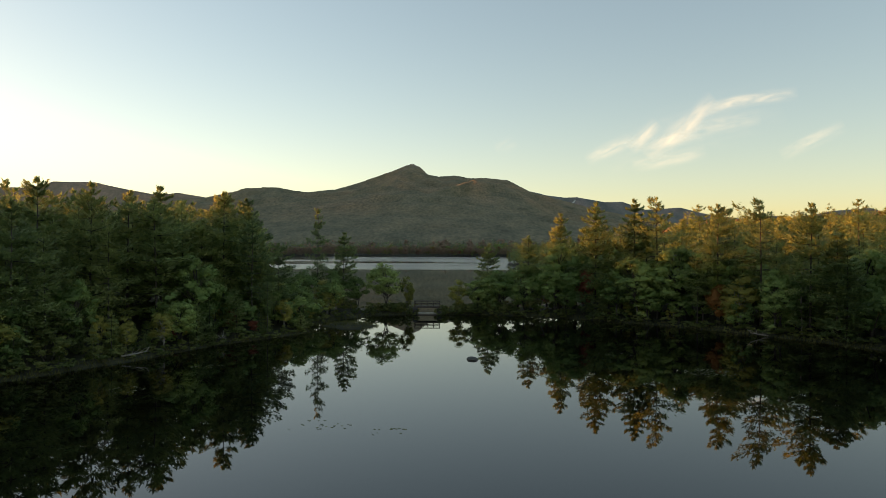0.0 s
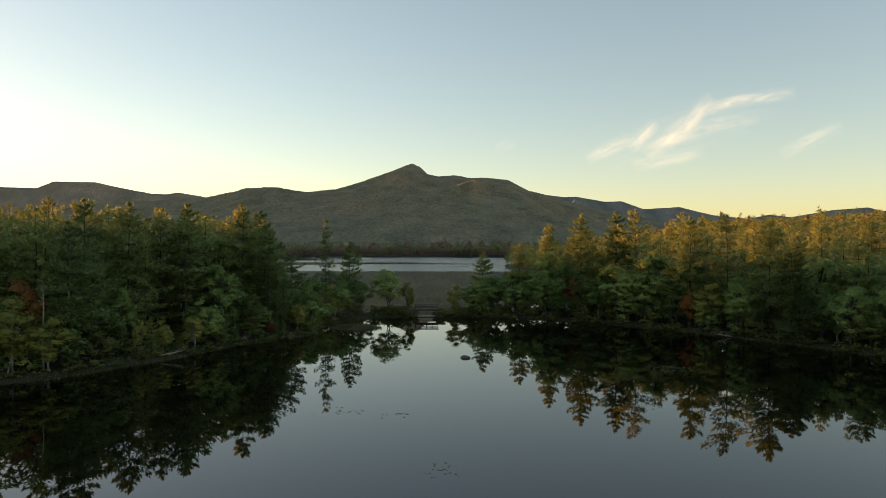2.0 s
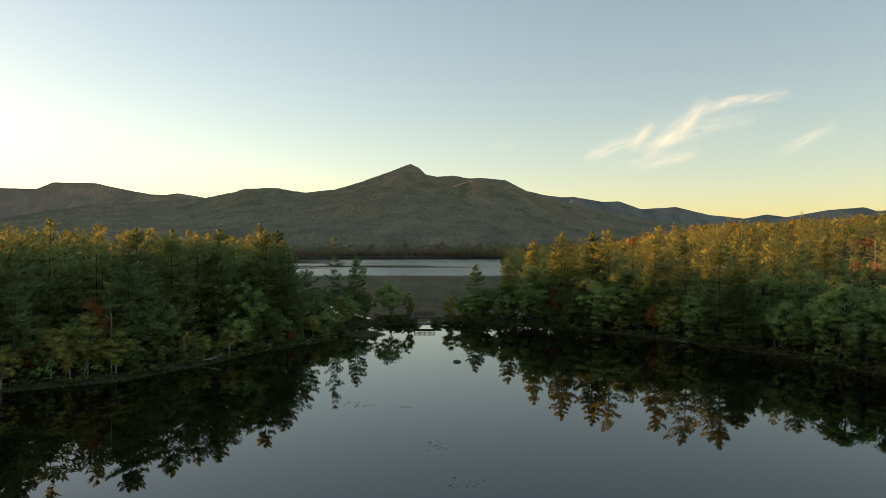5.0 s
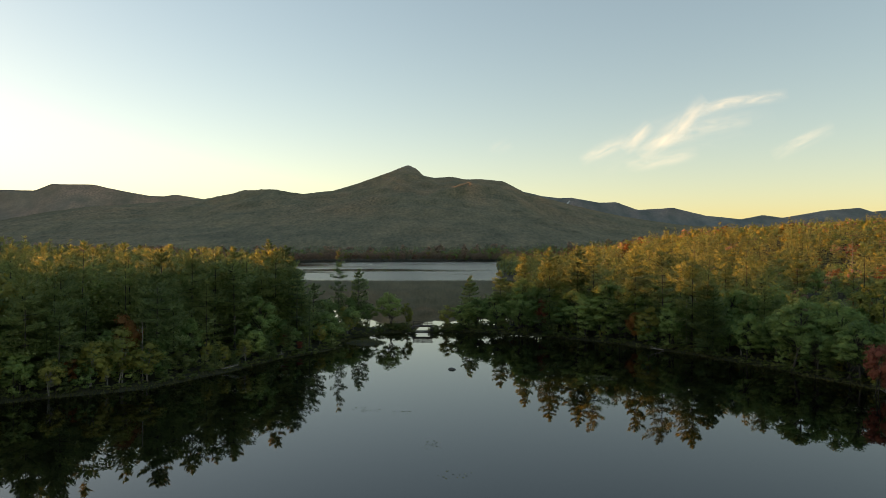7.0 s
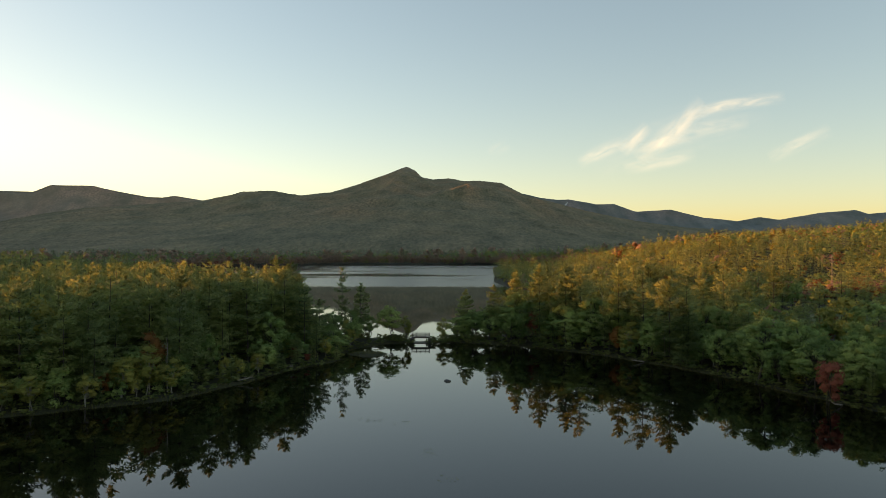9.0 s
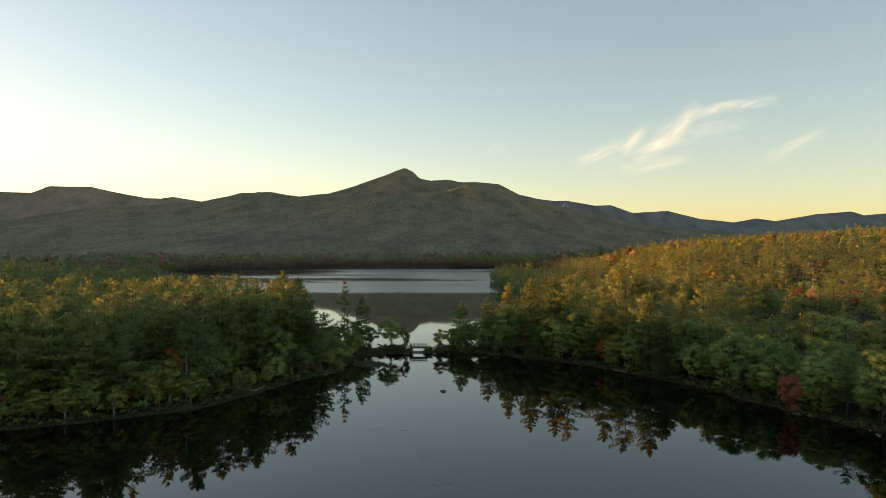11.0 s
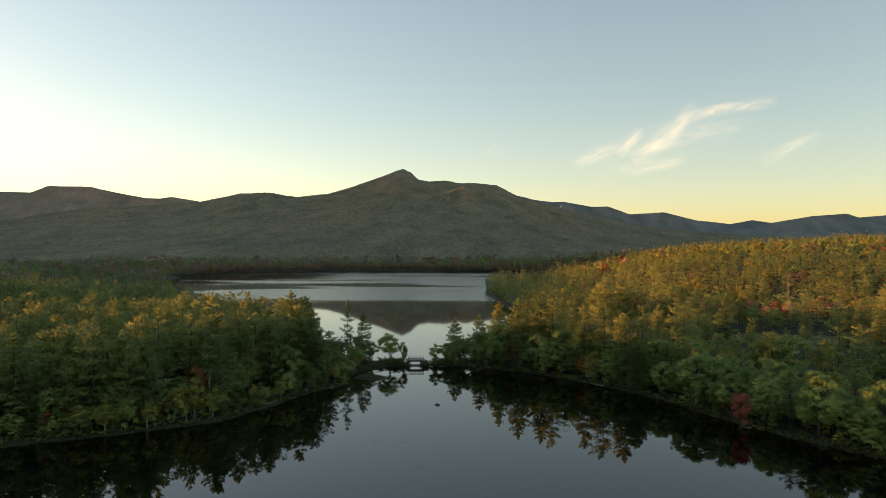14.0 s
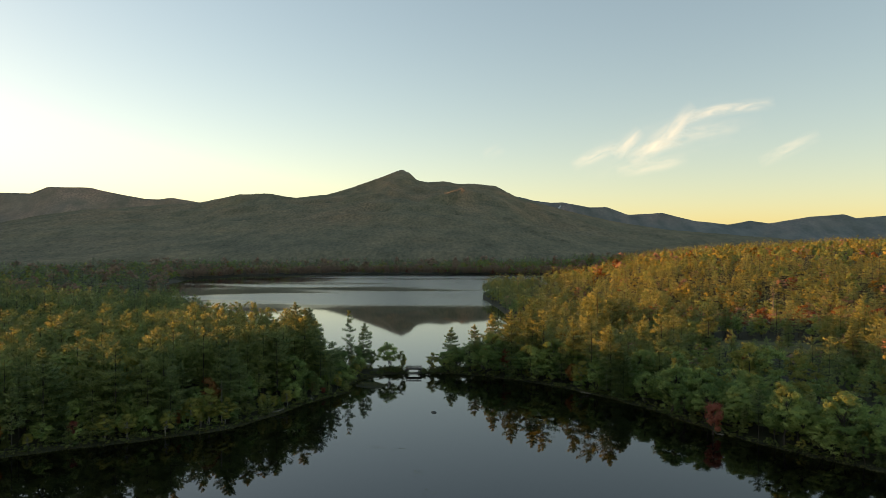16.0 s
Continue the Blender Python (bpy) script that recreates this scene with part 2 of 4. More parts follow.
def part(name, bm, material, parent, label=""):
    me = bpy.data.meshes.new(name)
    bm.to_mesh(me)
    bm.free()
    me.materials.append(material)
    ob = new(name, me)
    ob.parent = parent
    if label:
        ob["label"] = label
    return ob


def grid_tris(nu, nv):
    i = np.arange(nu * nv).reshape(nu, nv)
    a, b, c, d = i[:-1, :-1].ravel(), i[1:, :-1].ravel(), i[1:, 1:].ravel(), i[:-1, 1:].ravel()
    return np.concatenate([np.stack([a, b, c], 1), np.stack([a, c, d], 1)])


def smooth_step(a, b, x):
    s = np.clip((x - a) / (b - a), 0, 1)
    return s * s * (3 - 2 * s)


def lattice(seed, x, y):
    """Smooth noise of 0..1 over the plane (one cell a metre)."""
    xi, yi = np.floor(x).astype(np.int64), np.floor(y).astype(np.int64)
    fx, fy = x - xi, y - yi
    fx, fy = fx * fx * (3 - 2 * fx), fy * fy * (3 - 2 * fy)

    def h(a, b):
        q = (a * 374761393 + b * 668265263 + seed * 69069) & 0xFFFFFFFF
        q = ((q ^ (q >> 13)) * 1274126177) & 0xFFFFFFFF
        return ((q ^ (q >> 16)) & 0xFFFF) / 65535.0
    return (h(xi, yi) * (1 - fx) + h(xi + 1, yi) * fx) * (1 - fy) + (h(xi, yi + 1) * (1 - fx) + h(xi + 1, yi + 1) * fx) * fy


def fractal(seed, x, y, octaves=4, gain=0.5):
    out, amp, tot = 0, 1.0, 0
    for k in range(octaves):
        out, tot = out + amp * lattice(seed + k, x * 2 ** k + 17.3 * k, y * 2 ** k - 9.1 * k), tot + amp
        amp *= gain
    return out / tot


# ---------- shores ----------
POND = [(-16, 150), (-10, 151.5), (-4, 152), (4, 152), (11, 152), (23, 148), (33, 141), (45, 132.5), (55, 121), (63, 111), (71, 97), (77, 82), (88, 60),
        (99, 46), (112, 32), (150, 5), (220, -60), (260, -200), (200, -380), (-120, -400), (-280, -200), (-260, -40), (-190, 22), (-130, 42), (-99, 50),
        (-89, 55.5), (-71, 63), (-52, 74), (-44, 88), (-36, 104), (-29, 113), (-24, 121), (-27, 129), (-24, 139)]
LAKE = [(-24, 166), (-12, 160), (-4, 157.5), (4, 157.5), (14, 163), (32, 184), (48, 225), (58, 330), (57, 430), (52, 520), (60, 610), (90, 690), (190, 760),
        (330, 900), (300, 1010), (78, 1035), (-158, 1020), (-300, 955), (-352, 850), (-330, 720), (-250, 510), (-175, 340), (-105, 222), (-62, 178)]
CHANNEL = [(-6.3, 149), (-1.0, 149), (-1.0, 161), (-6.3, 161)]


def shore_distance(poly, x, y):
    """Metres to the outline: minus inside."""
    p = np.array(poly, float)
    q = np.roll(p, -1, 0)
    best, inside = np.full(x.shape, 1e18), np.zeros(x.shape, bool)
    for (ax, ay), (bx, by) in zip(p, q):
        dx, dy = bx - ax, by - ay
        t = np.clip(((x - ax) * dx + (y - ay) * dy) / (dx * dx + dy * dy), 0, 1)
        best = np.minimum(best, (x - ax - t * dx) ** 2 + (y - ay - t * dy) ** 2)
        inside ^= ((ay > y) != (by > y)) & (x < ax + (y - ay) / (by - ay + 1e-12) * dx)
    return np.where(inside, -1, 1) * np.sqrt(best)


def water_distance(x, y):
    wob = 1.6 * (fractal(5, x * 0.12, y * 0.12, 3) - 0.5)
    d = np.minimum(shore_distance(POND, x, y), shore_distance(LAKE, x, y)) + wob
    isle = 4.6 - np.hypot((x + 18.6) * 0.82, (y - 130.5) * 1.05) + wob      # a low sedge islet
    return np.minimum(np.maximum(d, isle), shore_distance(CHANNEL, x, y))


def ground_height(x, y, d=None):
    x, y = np.asarray(x, float), np.asarray(y, float)
    d = water_distance(x, y) if d is None else d
    r = np.hypot(x, y)
    land = 0.55 * smooth_step(0, 2.0, d) + 1.6 * smooth_step(2, 25, d) + 2.0 * smooth_step(20, 120, d)
    az = np.degrees(np.arctan2(x, np.maximum(y, 1.0)))
    cap = np.interp(az, [10, 15, 19.5, 23.3, 27, 31, 36, 46], [3, 11, 20, 29, 36, 42, 49, 58]) * (1 - 0.4 * smooth_step(1100, 1700, r))
    rise = 0.085 * np.maximum(0, r - 370) * smooth_step(80, 260, x)
    hill = cap * np.tanh(1.4 * rise / cap) * smooth_step(-100, 200, y) * (1 - smooth_step(1500, 2600, r))
    rough = 0.5 * (fractal(3, x * 0.2, y * 0.2, 3) - 0.5) * smooth_step(0.5, 6, d) + 6 * (fractal(9, x * 0.01, y * 0.01, 3) - 0.5) * smooth_step(60, 300, d)
    return np.where(d < 0, np.maximum(-2.5, d * 0.35), land + hill * smooth_step(0, 90, d) + rough)


def build_ground():
    nu, k = 261, 5.3
    u = np.linspace(-1, 1, nu)
    ax = 4700 * np.sinh(u * k) / np.sinh(k)
    gx, gy = np.meshgrid(ax, ax + 110, indexing="ij")
    z = ground_height(gx.ravel(), gy.ravel())
    ob = new("ground", mesh_np("ground", np.stack([gx.ravel(), gy.ravel(), z], 1), grid_tris(nu, nu), FLOOR, smooth=True))
    return tagged(ob, "dark forest floor of leaf litter sloping to the lake shore", "ground", kind="structure")


def build_water():
    xs, ys = np.linspace(-700, 700, 15), np.linspace(-450, 1100, 17)
    gx, gy = np.meshgrid(xs, ys, indexing="ij")
    ob = new("water", mesh_np("water", np.stack([gx.ravel(), gy.ravel(), 0 * gx.ravel()], 1), grid_tris(15, 17), WATER, smooth=True))
    return tagged(ob, "still dark lake water mirroring trees and evening sky", "lake", kind="structure")


build_ground()
build_water()


# ---------- mountains ----------
# crest lines: (degrees from the heading, metres above the lake)
MAIN_CREST = [(-46, 60), (-34.3, 169), (-31.4, 221), (-28.8, 258), (-25.2, 287), (-20.1, 327), (-17.4, 378), (-14.6, 398), (-12.2, 375), (-9.3, 402), (-6.9, 464), (-4.4, 537), (-3.3, 574),
              (-2.7, 588), (-2.0, 563), (-1.4, 515), (-0.4, 499), (1.1, 507), (2.4, 487), (3.7, 490), (5.7, 473), (7.6, 392), (10.4, 330), (13, 273), (15.9, 219), (20.4, 158), (32, 80), (46, 60)]
BACK_CREST = [(-46, 300), (-37, 350), (-34.2, 363), (-32.1, 365), (-31, 412), (-28.2, 419), (-26.2, 384), (-24.2, 356), (-23.1, 355), (-22.2, 369), (-20.5, 349), (-12, 250), (0, 350),
              (5.2, 440), (7.6, 414), (9.1, 384), (10.6, 366), (11.6, 369), (14, 329), (15.4, 331), (17.2, 272), (20, 284), (22.6, 225), (25.2, 198), (26.8, 222), (28.2, 201), (31, 243), (33.3, 256), (34.1, 229), (36, 240), (46, 200)]


def crest(points, az):
    a = np.array(points, float)
    return np.interp(az, a[:, 0], a[:, 1])


def build_mountain(name, points, r0, r1, r2, label, seed, power, knobs=(), nu=720, nv=240, cover=None, crowns=2.2):
    """A wooded massif that climbs from r0 to its crest line at r1 and falls away to r2."""
    az = np.linspace(-46, 46, nu)
    s = np.concatenate([np.linspace(0, 1, nv), np.linspace(1, 2, 14)[1:]])
    ga, gs = np.meshgrid(az, s, indexing="ij")
    r = np.where(gs <= 1, r0 + (r1 - r0) * gs, r1 + (r2 - r1) * (gs - 1))
    x, y = r * np.sin(np.radians(ga)), r * np.cos(np.radians(ga))
    # the crest's outline softens towards the foot of the slope
    soft = np.mean([crest(points, ga + o * (1 - np.minimum(gs, 1)) * 9) for o in (-1, -0.6, -0.3, 0, 0.3, 0.6, 1)], axis=0)
    up = np.where(gs <= 1, np.clip(gs, 0, 1) ** power, 1 - 0.8 * (gs - 1))
    spurs = np.abs(fractal(seed, x * 0.0016, y * 0.0011, 4) - 0.5) * 2
    z = soft * up * (1 - 0.62 * spurs * np.sin(np.pi * np.clip(gs, 0, 1)) ** 0.8)
    z += (fractal(seed + 40, x * 0.012, y * 0.012, 3, 0.6) - 0.5) * 14 * np.clip(gs * 3, 0, 1) * (1 - 0.72 * np.clip((gs - 0.8) * 5, 0, 1))
    z += np.random.default_rng(seed).uniform(-1, 1, z.shape) * np.interp(gs, [0, 0.12, 0.9, 1, 2], [0, 1, 1, 0.5, 0.5]) * crowns      # the canopy's crowns
    for ka, kr, kw, kh in knobs:
        z += kh * np.exp(-((x - kr * math.sin(radians(ka))) ** 2 + (y - kr * math.cos(radians(ka))) ** 2) / kw ** 2)
    z += 8 - 20 * np.clip(1 - gs * 12, 0, 1)
    ob = new(name, mesh_np(name, np.stack([x.ravel(), y.ravel(), z.ravel()], 1), grid_tris(nu, len(s)), cover or MOUNTAIN, smooth=True))
    return tagged(ob, label, "mountain", kind="structure")


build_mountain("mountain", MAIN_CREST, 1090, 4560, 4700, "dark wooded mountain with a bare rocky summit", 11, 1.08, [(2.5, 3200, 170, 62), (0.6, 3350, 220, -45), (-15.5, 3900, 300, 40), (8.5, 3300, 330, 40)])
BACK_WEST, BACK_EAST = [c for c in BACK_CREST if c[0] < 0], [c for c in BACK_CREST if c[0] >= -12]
build_mountain("backdrop_ridge_west", BACK_WEST + [(2, 120), (46, 20)], 4300, 4790, 4880, "pale hazy wooded ridges behind the mountain's west flank", 23, 0.8, (), 520, 36, HAZY_WEST_RIDGE, 0.7)
build_mountain("backdrop_ridge_east", [(-46, 20), (-14, 120)] + BACK_EAST, 4310, 4800, 4885, "blue-grey wooded ridges behind the mountain's east flank", 23, 0.8, (), 520, 36, HAZY_EAST_RIDGE, 0.7)


def build_rock_slide():
    """A bare scar of pale ledge on the east ridge, draped on the slope."""
    me = bpy.data.objects["backdrop_ridge_east"].data
    tree = BVHTree.FromPolygons([v.co for v in me.vertices], [tuple(p.vertices) for p in me.polygons])
    rng = np.random.default_rng(5)
    pts, n = [], 12
    for k in range(n):
        f = k / (n - 1)
        az, r = 11.5 - 1.0 * f, 4775 - 120 * f
        half = (0.02 + 0.10 * math.sin(math.pi * f) ** 0.6) * rng.uniform(0.7, 1.3)
        for side in (-1, 1):
            a = radians(az + side * half)
            x, y = r * math.sin(a), r * math.cos(a)
            hit = tree.ray_cast(Vector((x, y, 2000)), Vector((0, 0, -1)))[0]
            pts.append((x, y, (hit.z if hit else 300) + 2.0))
    return tagged(new("rock_slide", mesh_np("rock_slide", pts, grid_tris(n, 2), CONCRETE)), "pale bare rock slide on the wooded ridge", "rock", kind="structure")


build_rock_slide()


def build_outer_ridge():
    """The range carried on unseen round the left; the sun stands just over it, and its crest is set by the shadow
    wanted on the valley.
    """
    k, v = np.linspace(-2600, 5600, 140), np.linspace(-1, 1, 31)
    gk, gv = np.meshgrid(k, v, indexing="ij")
    s = np.minimum(2600 + np.maximum(0, gk - 1000) * 1.65, 5400)
    shade = np.interp(gk, [-300, 0, 150, 350, 900, 1300, 2000, 2697, 3935, 5600], [26, 22.3, 21.8, 18, 12, 50, 153, 245, 542, 542])      # height of its shadow over the valley
    top = shade + s * math.tan(radians(SUN_EL))
    top -= 92 * np.exp(-((gk - 2973) / 120) ** 2)      # gap cut in the unseen crest so the sun reaches one shoulder of the mountain
    top = top + 4 * (fractal(97, gk * 0.004, gk * 0, 3) - 0.5)
    wide = 260 + 0.55 * top
    d = s + gv * wide
    sa, ca = math.sin(radians(SUN_AZ)), math.cos(radians(SUN_AZ))
    x, y = d * sa + gk * ca, d * ca - gk * sa
    z = top * np.exp(-(2.1 * gv) ** 2) - 6 + 8 * (fractal(98, x * 0.01, y * 0.01, 3) - 0.5) * (1 - np.exp(-(3 * gv) ** 2))
    ob = new("backdrop_range", mesh_np("backdrop_range", np.stack([x.ravel(), y.ravel(), z.ravel()], 1), grid_tris(140, 31), MOUNTAIN, smooth=True))
    return tagged(ob, "unseen wooded range that carries on from the left ridges", "mountain", kind="structure")


build_outer_ridge()

# ---------- trees ----------
def tube(points, radii, sides=6):
    pts, radii = np.asarray(points, float), np.asarray(radii, float)
    a = np.linspace(0, 2 * np.pi, sides, endpoint=False)
    ring = np.stack([np.cos(a), np.sin(a), 0 * a], 1)
    d = np.gradient(pts, axis=0)
    d /= np.linalg.norm(d, axis=1, keepdims=True) + 1e-9
    vs = []
    for c, r, t in zip(pts, radii, d):
        side = np.cross(t, [0.31, 0.95, 0.1] if abs(t[2]) > 0.7 else [0, 0, 1.0])
        side /= np.linalg.norm(side)
        other = np.cross(t, side)
        vs.append(c + r * (ring[:, :1] * side + ring[:, 1:2] * other))
    n = len(pts)
    tris = []
    for i in range(n - 1):
        for j in range(sides):
            k = (j + 1) % sides
            p, q, u, v = i * sides + j, i * sides + k, (i + 1) * sides + k, (i + 1) * sides + j
            tris += [(p, q, u), (p, u, v)]
    return np.concatenate(vs), np.array(tris)


def join(pieces):
    vs, ts, o = [], [], 0
    for v, t in pieces:
        vs.append(v)
        ts.append(t + o)
        o += len(v)
    return np.concatenate(vs), np.concatenate(ts)


def unit(v):
    return v / (np.linalg.norm(v, axis=-1, keepdims=True) + 1e-9)


def sprays(rng, pos, way, size, wide, out):
    """Needle sprays: one pointed blade at each place, lying along its twig."""
    side = unit(np.cross(way, [0, 0, 1.0]) + rng.normal(0, 0.32, pos.shape))
    s, w = size[:, None], wide[:, None]
    v = np.stack([pos - way * s * 0.45 - side * w * 0.5, pos - way * s * 0.30 + side * w * 0.5, pos + way * s * 0.62], 1)
    back = ((np.cross(v[:, 1] - v[:, 0], v[:, 2] - v[:, 0]) * out).sum(1) < 0)[:, None]
    i = np.arange(len(pos))[:, None] * 3
    return v.reshape(-1, 3), np.where(back, i + [0, 2, 1], i + [0, 1, 2]), np.repeat(out, 3, 0)


ICO_V = unit(np.array([(0, 1, 1.618), (0, -1, 1.618), (0, 1, -1.618), (0, -1, -1.618), (1, 1.618, 0), (-1, 1.618, 0), (1, -1.618, 0), (-1, -1.618, 0), (1.618, 0, 1), (-1.618, 0, 1), (1.618, 0, -1), (-1.618, 0, -1)]))
ICO_T = np.array([(i, j, k) for i in range(12) for j in range(12) for k in range(12) if i < j and i < k and j != k
                  and np.linalg.norm(ICO_V[i] - ICO_V[j]) < 1.1 and np.linalg.norm(ICO_V[j] - ICO_V[k]) < 1.1 and np.linalg.norm(ICO_V[i] - ICO_V[k]) < 1.1
                  and np.dot(np.cross(ICO_V[j] - ICO_V[i], ICO_V[k] - ICO_V[i]), ICO_V[i]) > 0])


OCT_V = np.array([(1, 0, 0), (0, 1, 0), (-1, 0, 0), (0, -1, 0), (0, 0, 1), (0, 0, -1)], float)
OCT_T = np.array([(0, 1, 4), (1, 2, 4), (2, 3, 4), (3, 0, 4), (1, 0, 5), (2, 1, 5), (3, 2, 5), (0, 3, 5)])


def join_leaf(pieces):
    v, t = join([(p[0], p[1]) for p in pieces])
    return v, t, np.concatenate([p[2] for p in pieces])


def pine(rng, H=24.0, whorls=20, per=5, dense=10.0, size=0.6, crown_base=0.22, spread=0.2, ragged=0.45, limbs=True, mast_sides=6, point=2.0):
    """An eastern white pine: straight mast, whorls of level limbs, each a flat fan of needle sprays that turns up at the tip.
    point: how soon the crown narrows (1 a cone, 4 a flat top). dense: sprays for each metre of limb."""
    bend = rng.normal(0, 0.012, 2) * H
    f = np.linspace(0, 1, 7 if mast_sides > 4 else 3)
    mast = np.stack([bend[0] * f ** 2, bend[1] * f ** 2, f * H * 0.985], 1)
    wood = [tube(mast, 0.009 * H * (1 - f) ** 0.8 + 0.02, mast_sides)]
    P, Y, S, O = [], [], [], []
    heavy = rng.uniform(0, 6.28)
    for k in range(whorls):
        s = min(max((k + rng.uniform(-0.3, 0.3)) / (whorls - 1), 0), 0.99)
        z = H * (crown_base + (0.985 - crown_base) * s)
        c = np.array([bend[0] * (z / H) ** 2, bend[1] * (z / H) ** 2, z])
        prof = (1 - s ** point) ** 0.85 * (0.66 + 0.34 * min(1, s * 3 + 0.2)) + 0.075
        prof *= 1 + 0.32 * ragged * math.sin(k * 2.4 + heavy)
        az0 = rng.uniform(0, 6.28)
        arms = per if s < 0.88 else max(3, per - 1)
        for j in range(arms):
            az = az0 + j * 6.283 / arms + rng.normal(0, 0.22)
            R = H * spread * prof * (1 + 0.18 * math.cos(az - heavy)) * (1 + ragged * rng.uniform(-0.85, 0.5))
            if rng.random() < 0.16 * ragged:
                continue
            h = np.array([math.cos(az), math.sin(az), 0])
            lat = np.array([-h[1], h[0], 0])
            rise = math.tan(-0.10 + 0.55 * s ** 1.6 + rng.normal(0, 0.10))
            n = max(3, int(dense * (0.35 + R)))
            u = 1 - 0.78 * rng.random(n) ** 1.25
            v = rng.uniform(-1, 1, n)
            half = 0.36 * R * np.sin(np.pi * np.clip(u, 0, 1) ** 1.3) ** 0.7 + 0.10
            off = v * half
            up = rise * u * R + 0.075 * R * u ** 2.5 - 0.10 * np.abs(off) + rng.normal(0.04 * R, 0.10 + 0.040 * R, n)
            P.append(c + h * (u * R)[:, None] + lat * off[:, None] + np.array([0, 0, 1.0]) * up[:, None])
            w = unit(h * (0.9 - 0.3 * np.abs(v))[:, None] + lat * (0.9 * v)[:, None] + [0, 0, rise + 0.25] + rng.normal(0, 0.30, (n, 3)))
            Y.append(w)
            S.append(size * rng.uniform(0.65, 1.3, n) * (0.72 + 0.28 * min(1, R / 2.5)))
            O.append(unit(0.42 * h + 0.20 * w + [0, 0, 0.72] + rng.normal(0, 0.22, (n, 3))))
            if limbs and R > 0.8:
                e = c + h * R * 0.85
                e[2] += rise * R * 0.85
                wood.append(tube([c, (c + e) / 2 - [0, 0, 0.03 * R], e], [0.05 + 0.006 * R, 0.035, 0.015], 3))
    n = max(4, int(dense))      # the leader
    P.append(mast[-1] + rng.normal(0, 0.012 * H, (n, 3)) - [0, 0, 0.01 * H])
    Y.append(unit(rng.normal(0, 0.5, (n, 3)) + [0, 0, 0.8]))
    S.append(size * rng.uniform(0.6, 1.0, n))
    O.append(unit(rng.normal(0, 0.5, (n, 3)) + [0, 0, 0.6]))
    S = np.concatenate(S)
    return join(wood), sprays(rng, np.concatenate(P), np.concatenate(Y), S, S * rng.uniform(0.42, 0.62, len(S)), np.concatenate(O))


def leaves(rng, pos, normal, size, out):
    """Leaf sprays: a three-cornered tuft at each place."""
    t = unit(np.cross(normal, rng.normal(0, 1, pos.shape)))
    b = np.cross(normal, t)
    s = size[:, None]
    v = np.stack([pos - t * s, pos + t * s * 0.55 - b * s * 0.8, pos + t * s * 0.6 + b * s * 0.75], 1).reshape(-1, 3)
    i = np.arange(len(pos))[:, None] * 3
    front = ((normal * out).sum(1) > 0)[:, None]
    return v, np.where(front, i + [0, 1, 2], i + [0, 2, 1]), np.repeat(out, 3, 0)


def broadleaf(rng, H=14.0, clumps=26, per=58, size=0.30, wide=0.27, base=0.30, stems=1, limbs=True, solid=(0.45, 0.72)):
    """A maple, oak or birch: trunk and limbs that fork towards clumps of leaves round an uneven crown."""
    wood, P, N, S, O, C = [], [], [], [], [], []
    lean = rng.normal(0, 0.05, 2) * H
    top = np.array([lean[0], lean[1], H * 0.72])
    for st in range(stems):
        o = rng.normal(0, 0.05 * H, 3) * (stems > 1) * [1, 1, 0]
        e = top + rng.normal(0, 0.10 * H, 3) * (stems > 1) * [1, 1, 0.3]
        wood.append(tube([o * 0.4, o * 0.7 + (e - o) * 0.35 + rng.normal(0, 0.012 * H, 3), e * 0.75 + o * 0.25, e], np.array([0.016, 0.012, 0.008, 0.003]) * H / stems ** 0.4, 5))
    for k in range(clumps):
        d = unit(rng.normal(0, 1, 3))
        s = rng.uniform(0.35, 1.0) ** 0.55
        c = np.array([lean[0] * 0.9, lean[1] * 0.9, H * (base + (1 - base) * 0.53)]) + d * s * np.array([wide, wide, (1 - base) * 0.44]) * H
        c[:2] *= 1.0 - 0.45 * max(0, (c[2] / H - 0.75) / 0.25)
        r = H * rng.uniform(0.060, 0.125) * (26 / clumps) ** 0.33
        n = unit(rng.normal(0, 1, (per, 3)) + [0, 0, 0.35] + d * 0.35)
        P.append(c + n * r * rng.uniform(0.70, 1.12, (per, 1)) * [1.15, 1.15, 0.78] + rng.normal(0, 0.06 * r, (per, 3)))
        N.append(unit(n + rng.normal(0, 0.55, (per, 3)) + [0, 0, 0.3]))
        S.append(rng.uniform(0.55, 1.35, per) * size)
        O.append(unit(0.80 * n + 0.45 * d + [0, 0, 0.35] + rng.normal(0, 0.20, (per, 3))))
        bv, bt = (ICO_V, ICO_T) if limbs else (OCT_V @ np.array(Matrix.Rotation(rng.uniform(0, 3), 3, "Z")) + rng.normal(0, 0.12, (6, 3)), OCT_T)
        C.append((c + bv * r * rng.uniform(*solid, (len(bv), 1)) * [1.1, 1.1, 0.72], bt, unit(0.7 * bv + 0.55 * d + [0, 0, 0.3])))
        if limbs:
            j = np.array([lean[0], lean[1], 0]) * (c[2] / H * 0.6) + [0, 0, min(c[2] * rng.uniform(0.55, 0.8), H * 0.68)]
            wood.append(tube([j, (j + c) / 2 + [0, 0, -0.01 * H], c], np.array([0.006, 0.004, 0.0015]) * H, 3))
    return join(wood), join_leaf(C + [leaves(rng, np.concatenate(P), np.concatenate(N), np.concatenate(S), np.concatenate(O))])


# things: one model of each variant, then copies
LIBRARY = {}


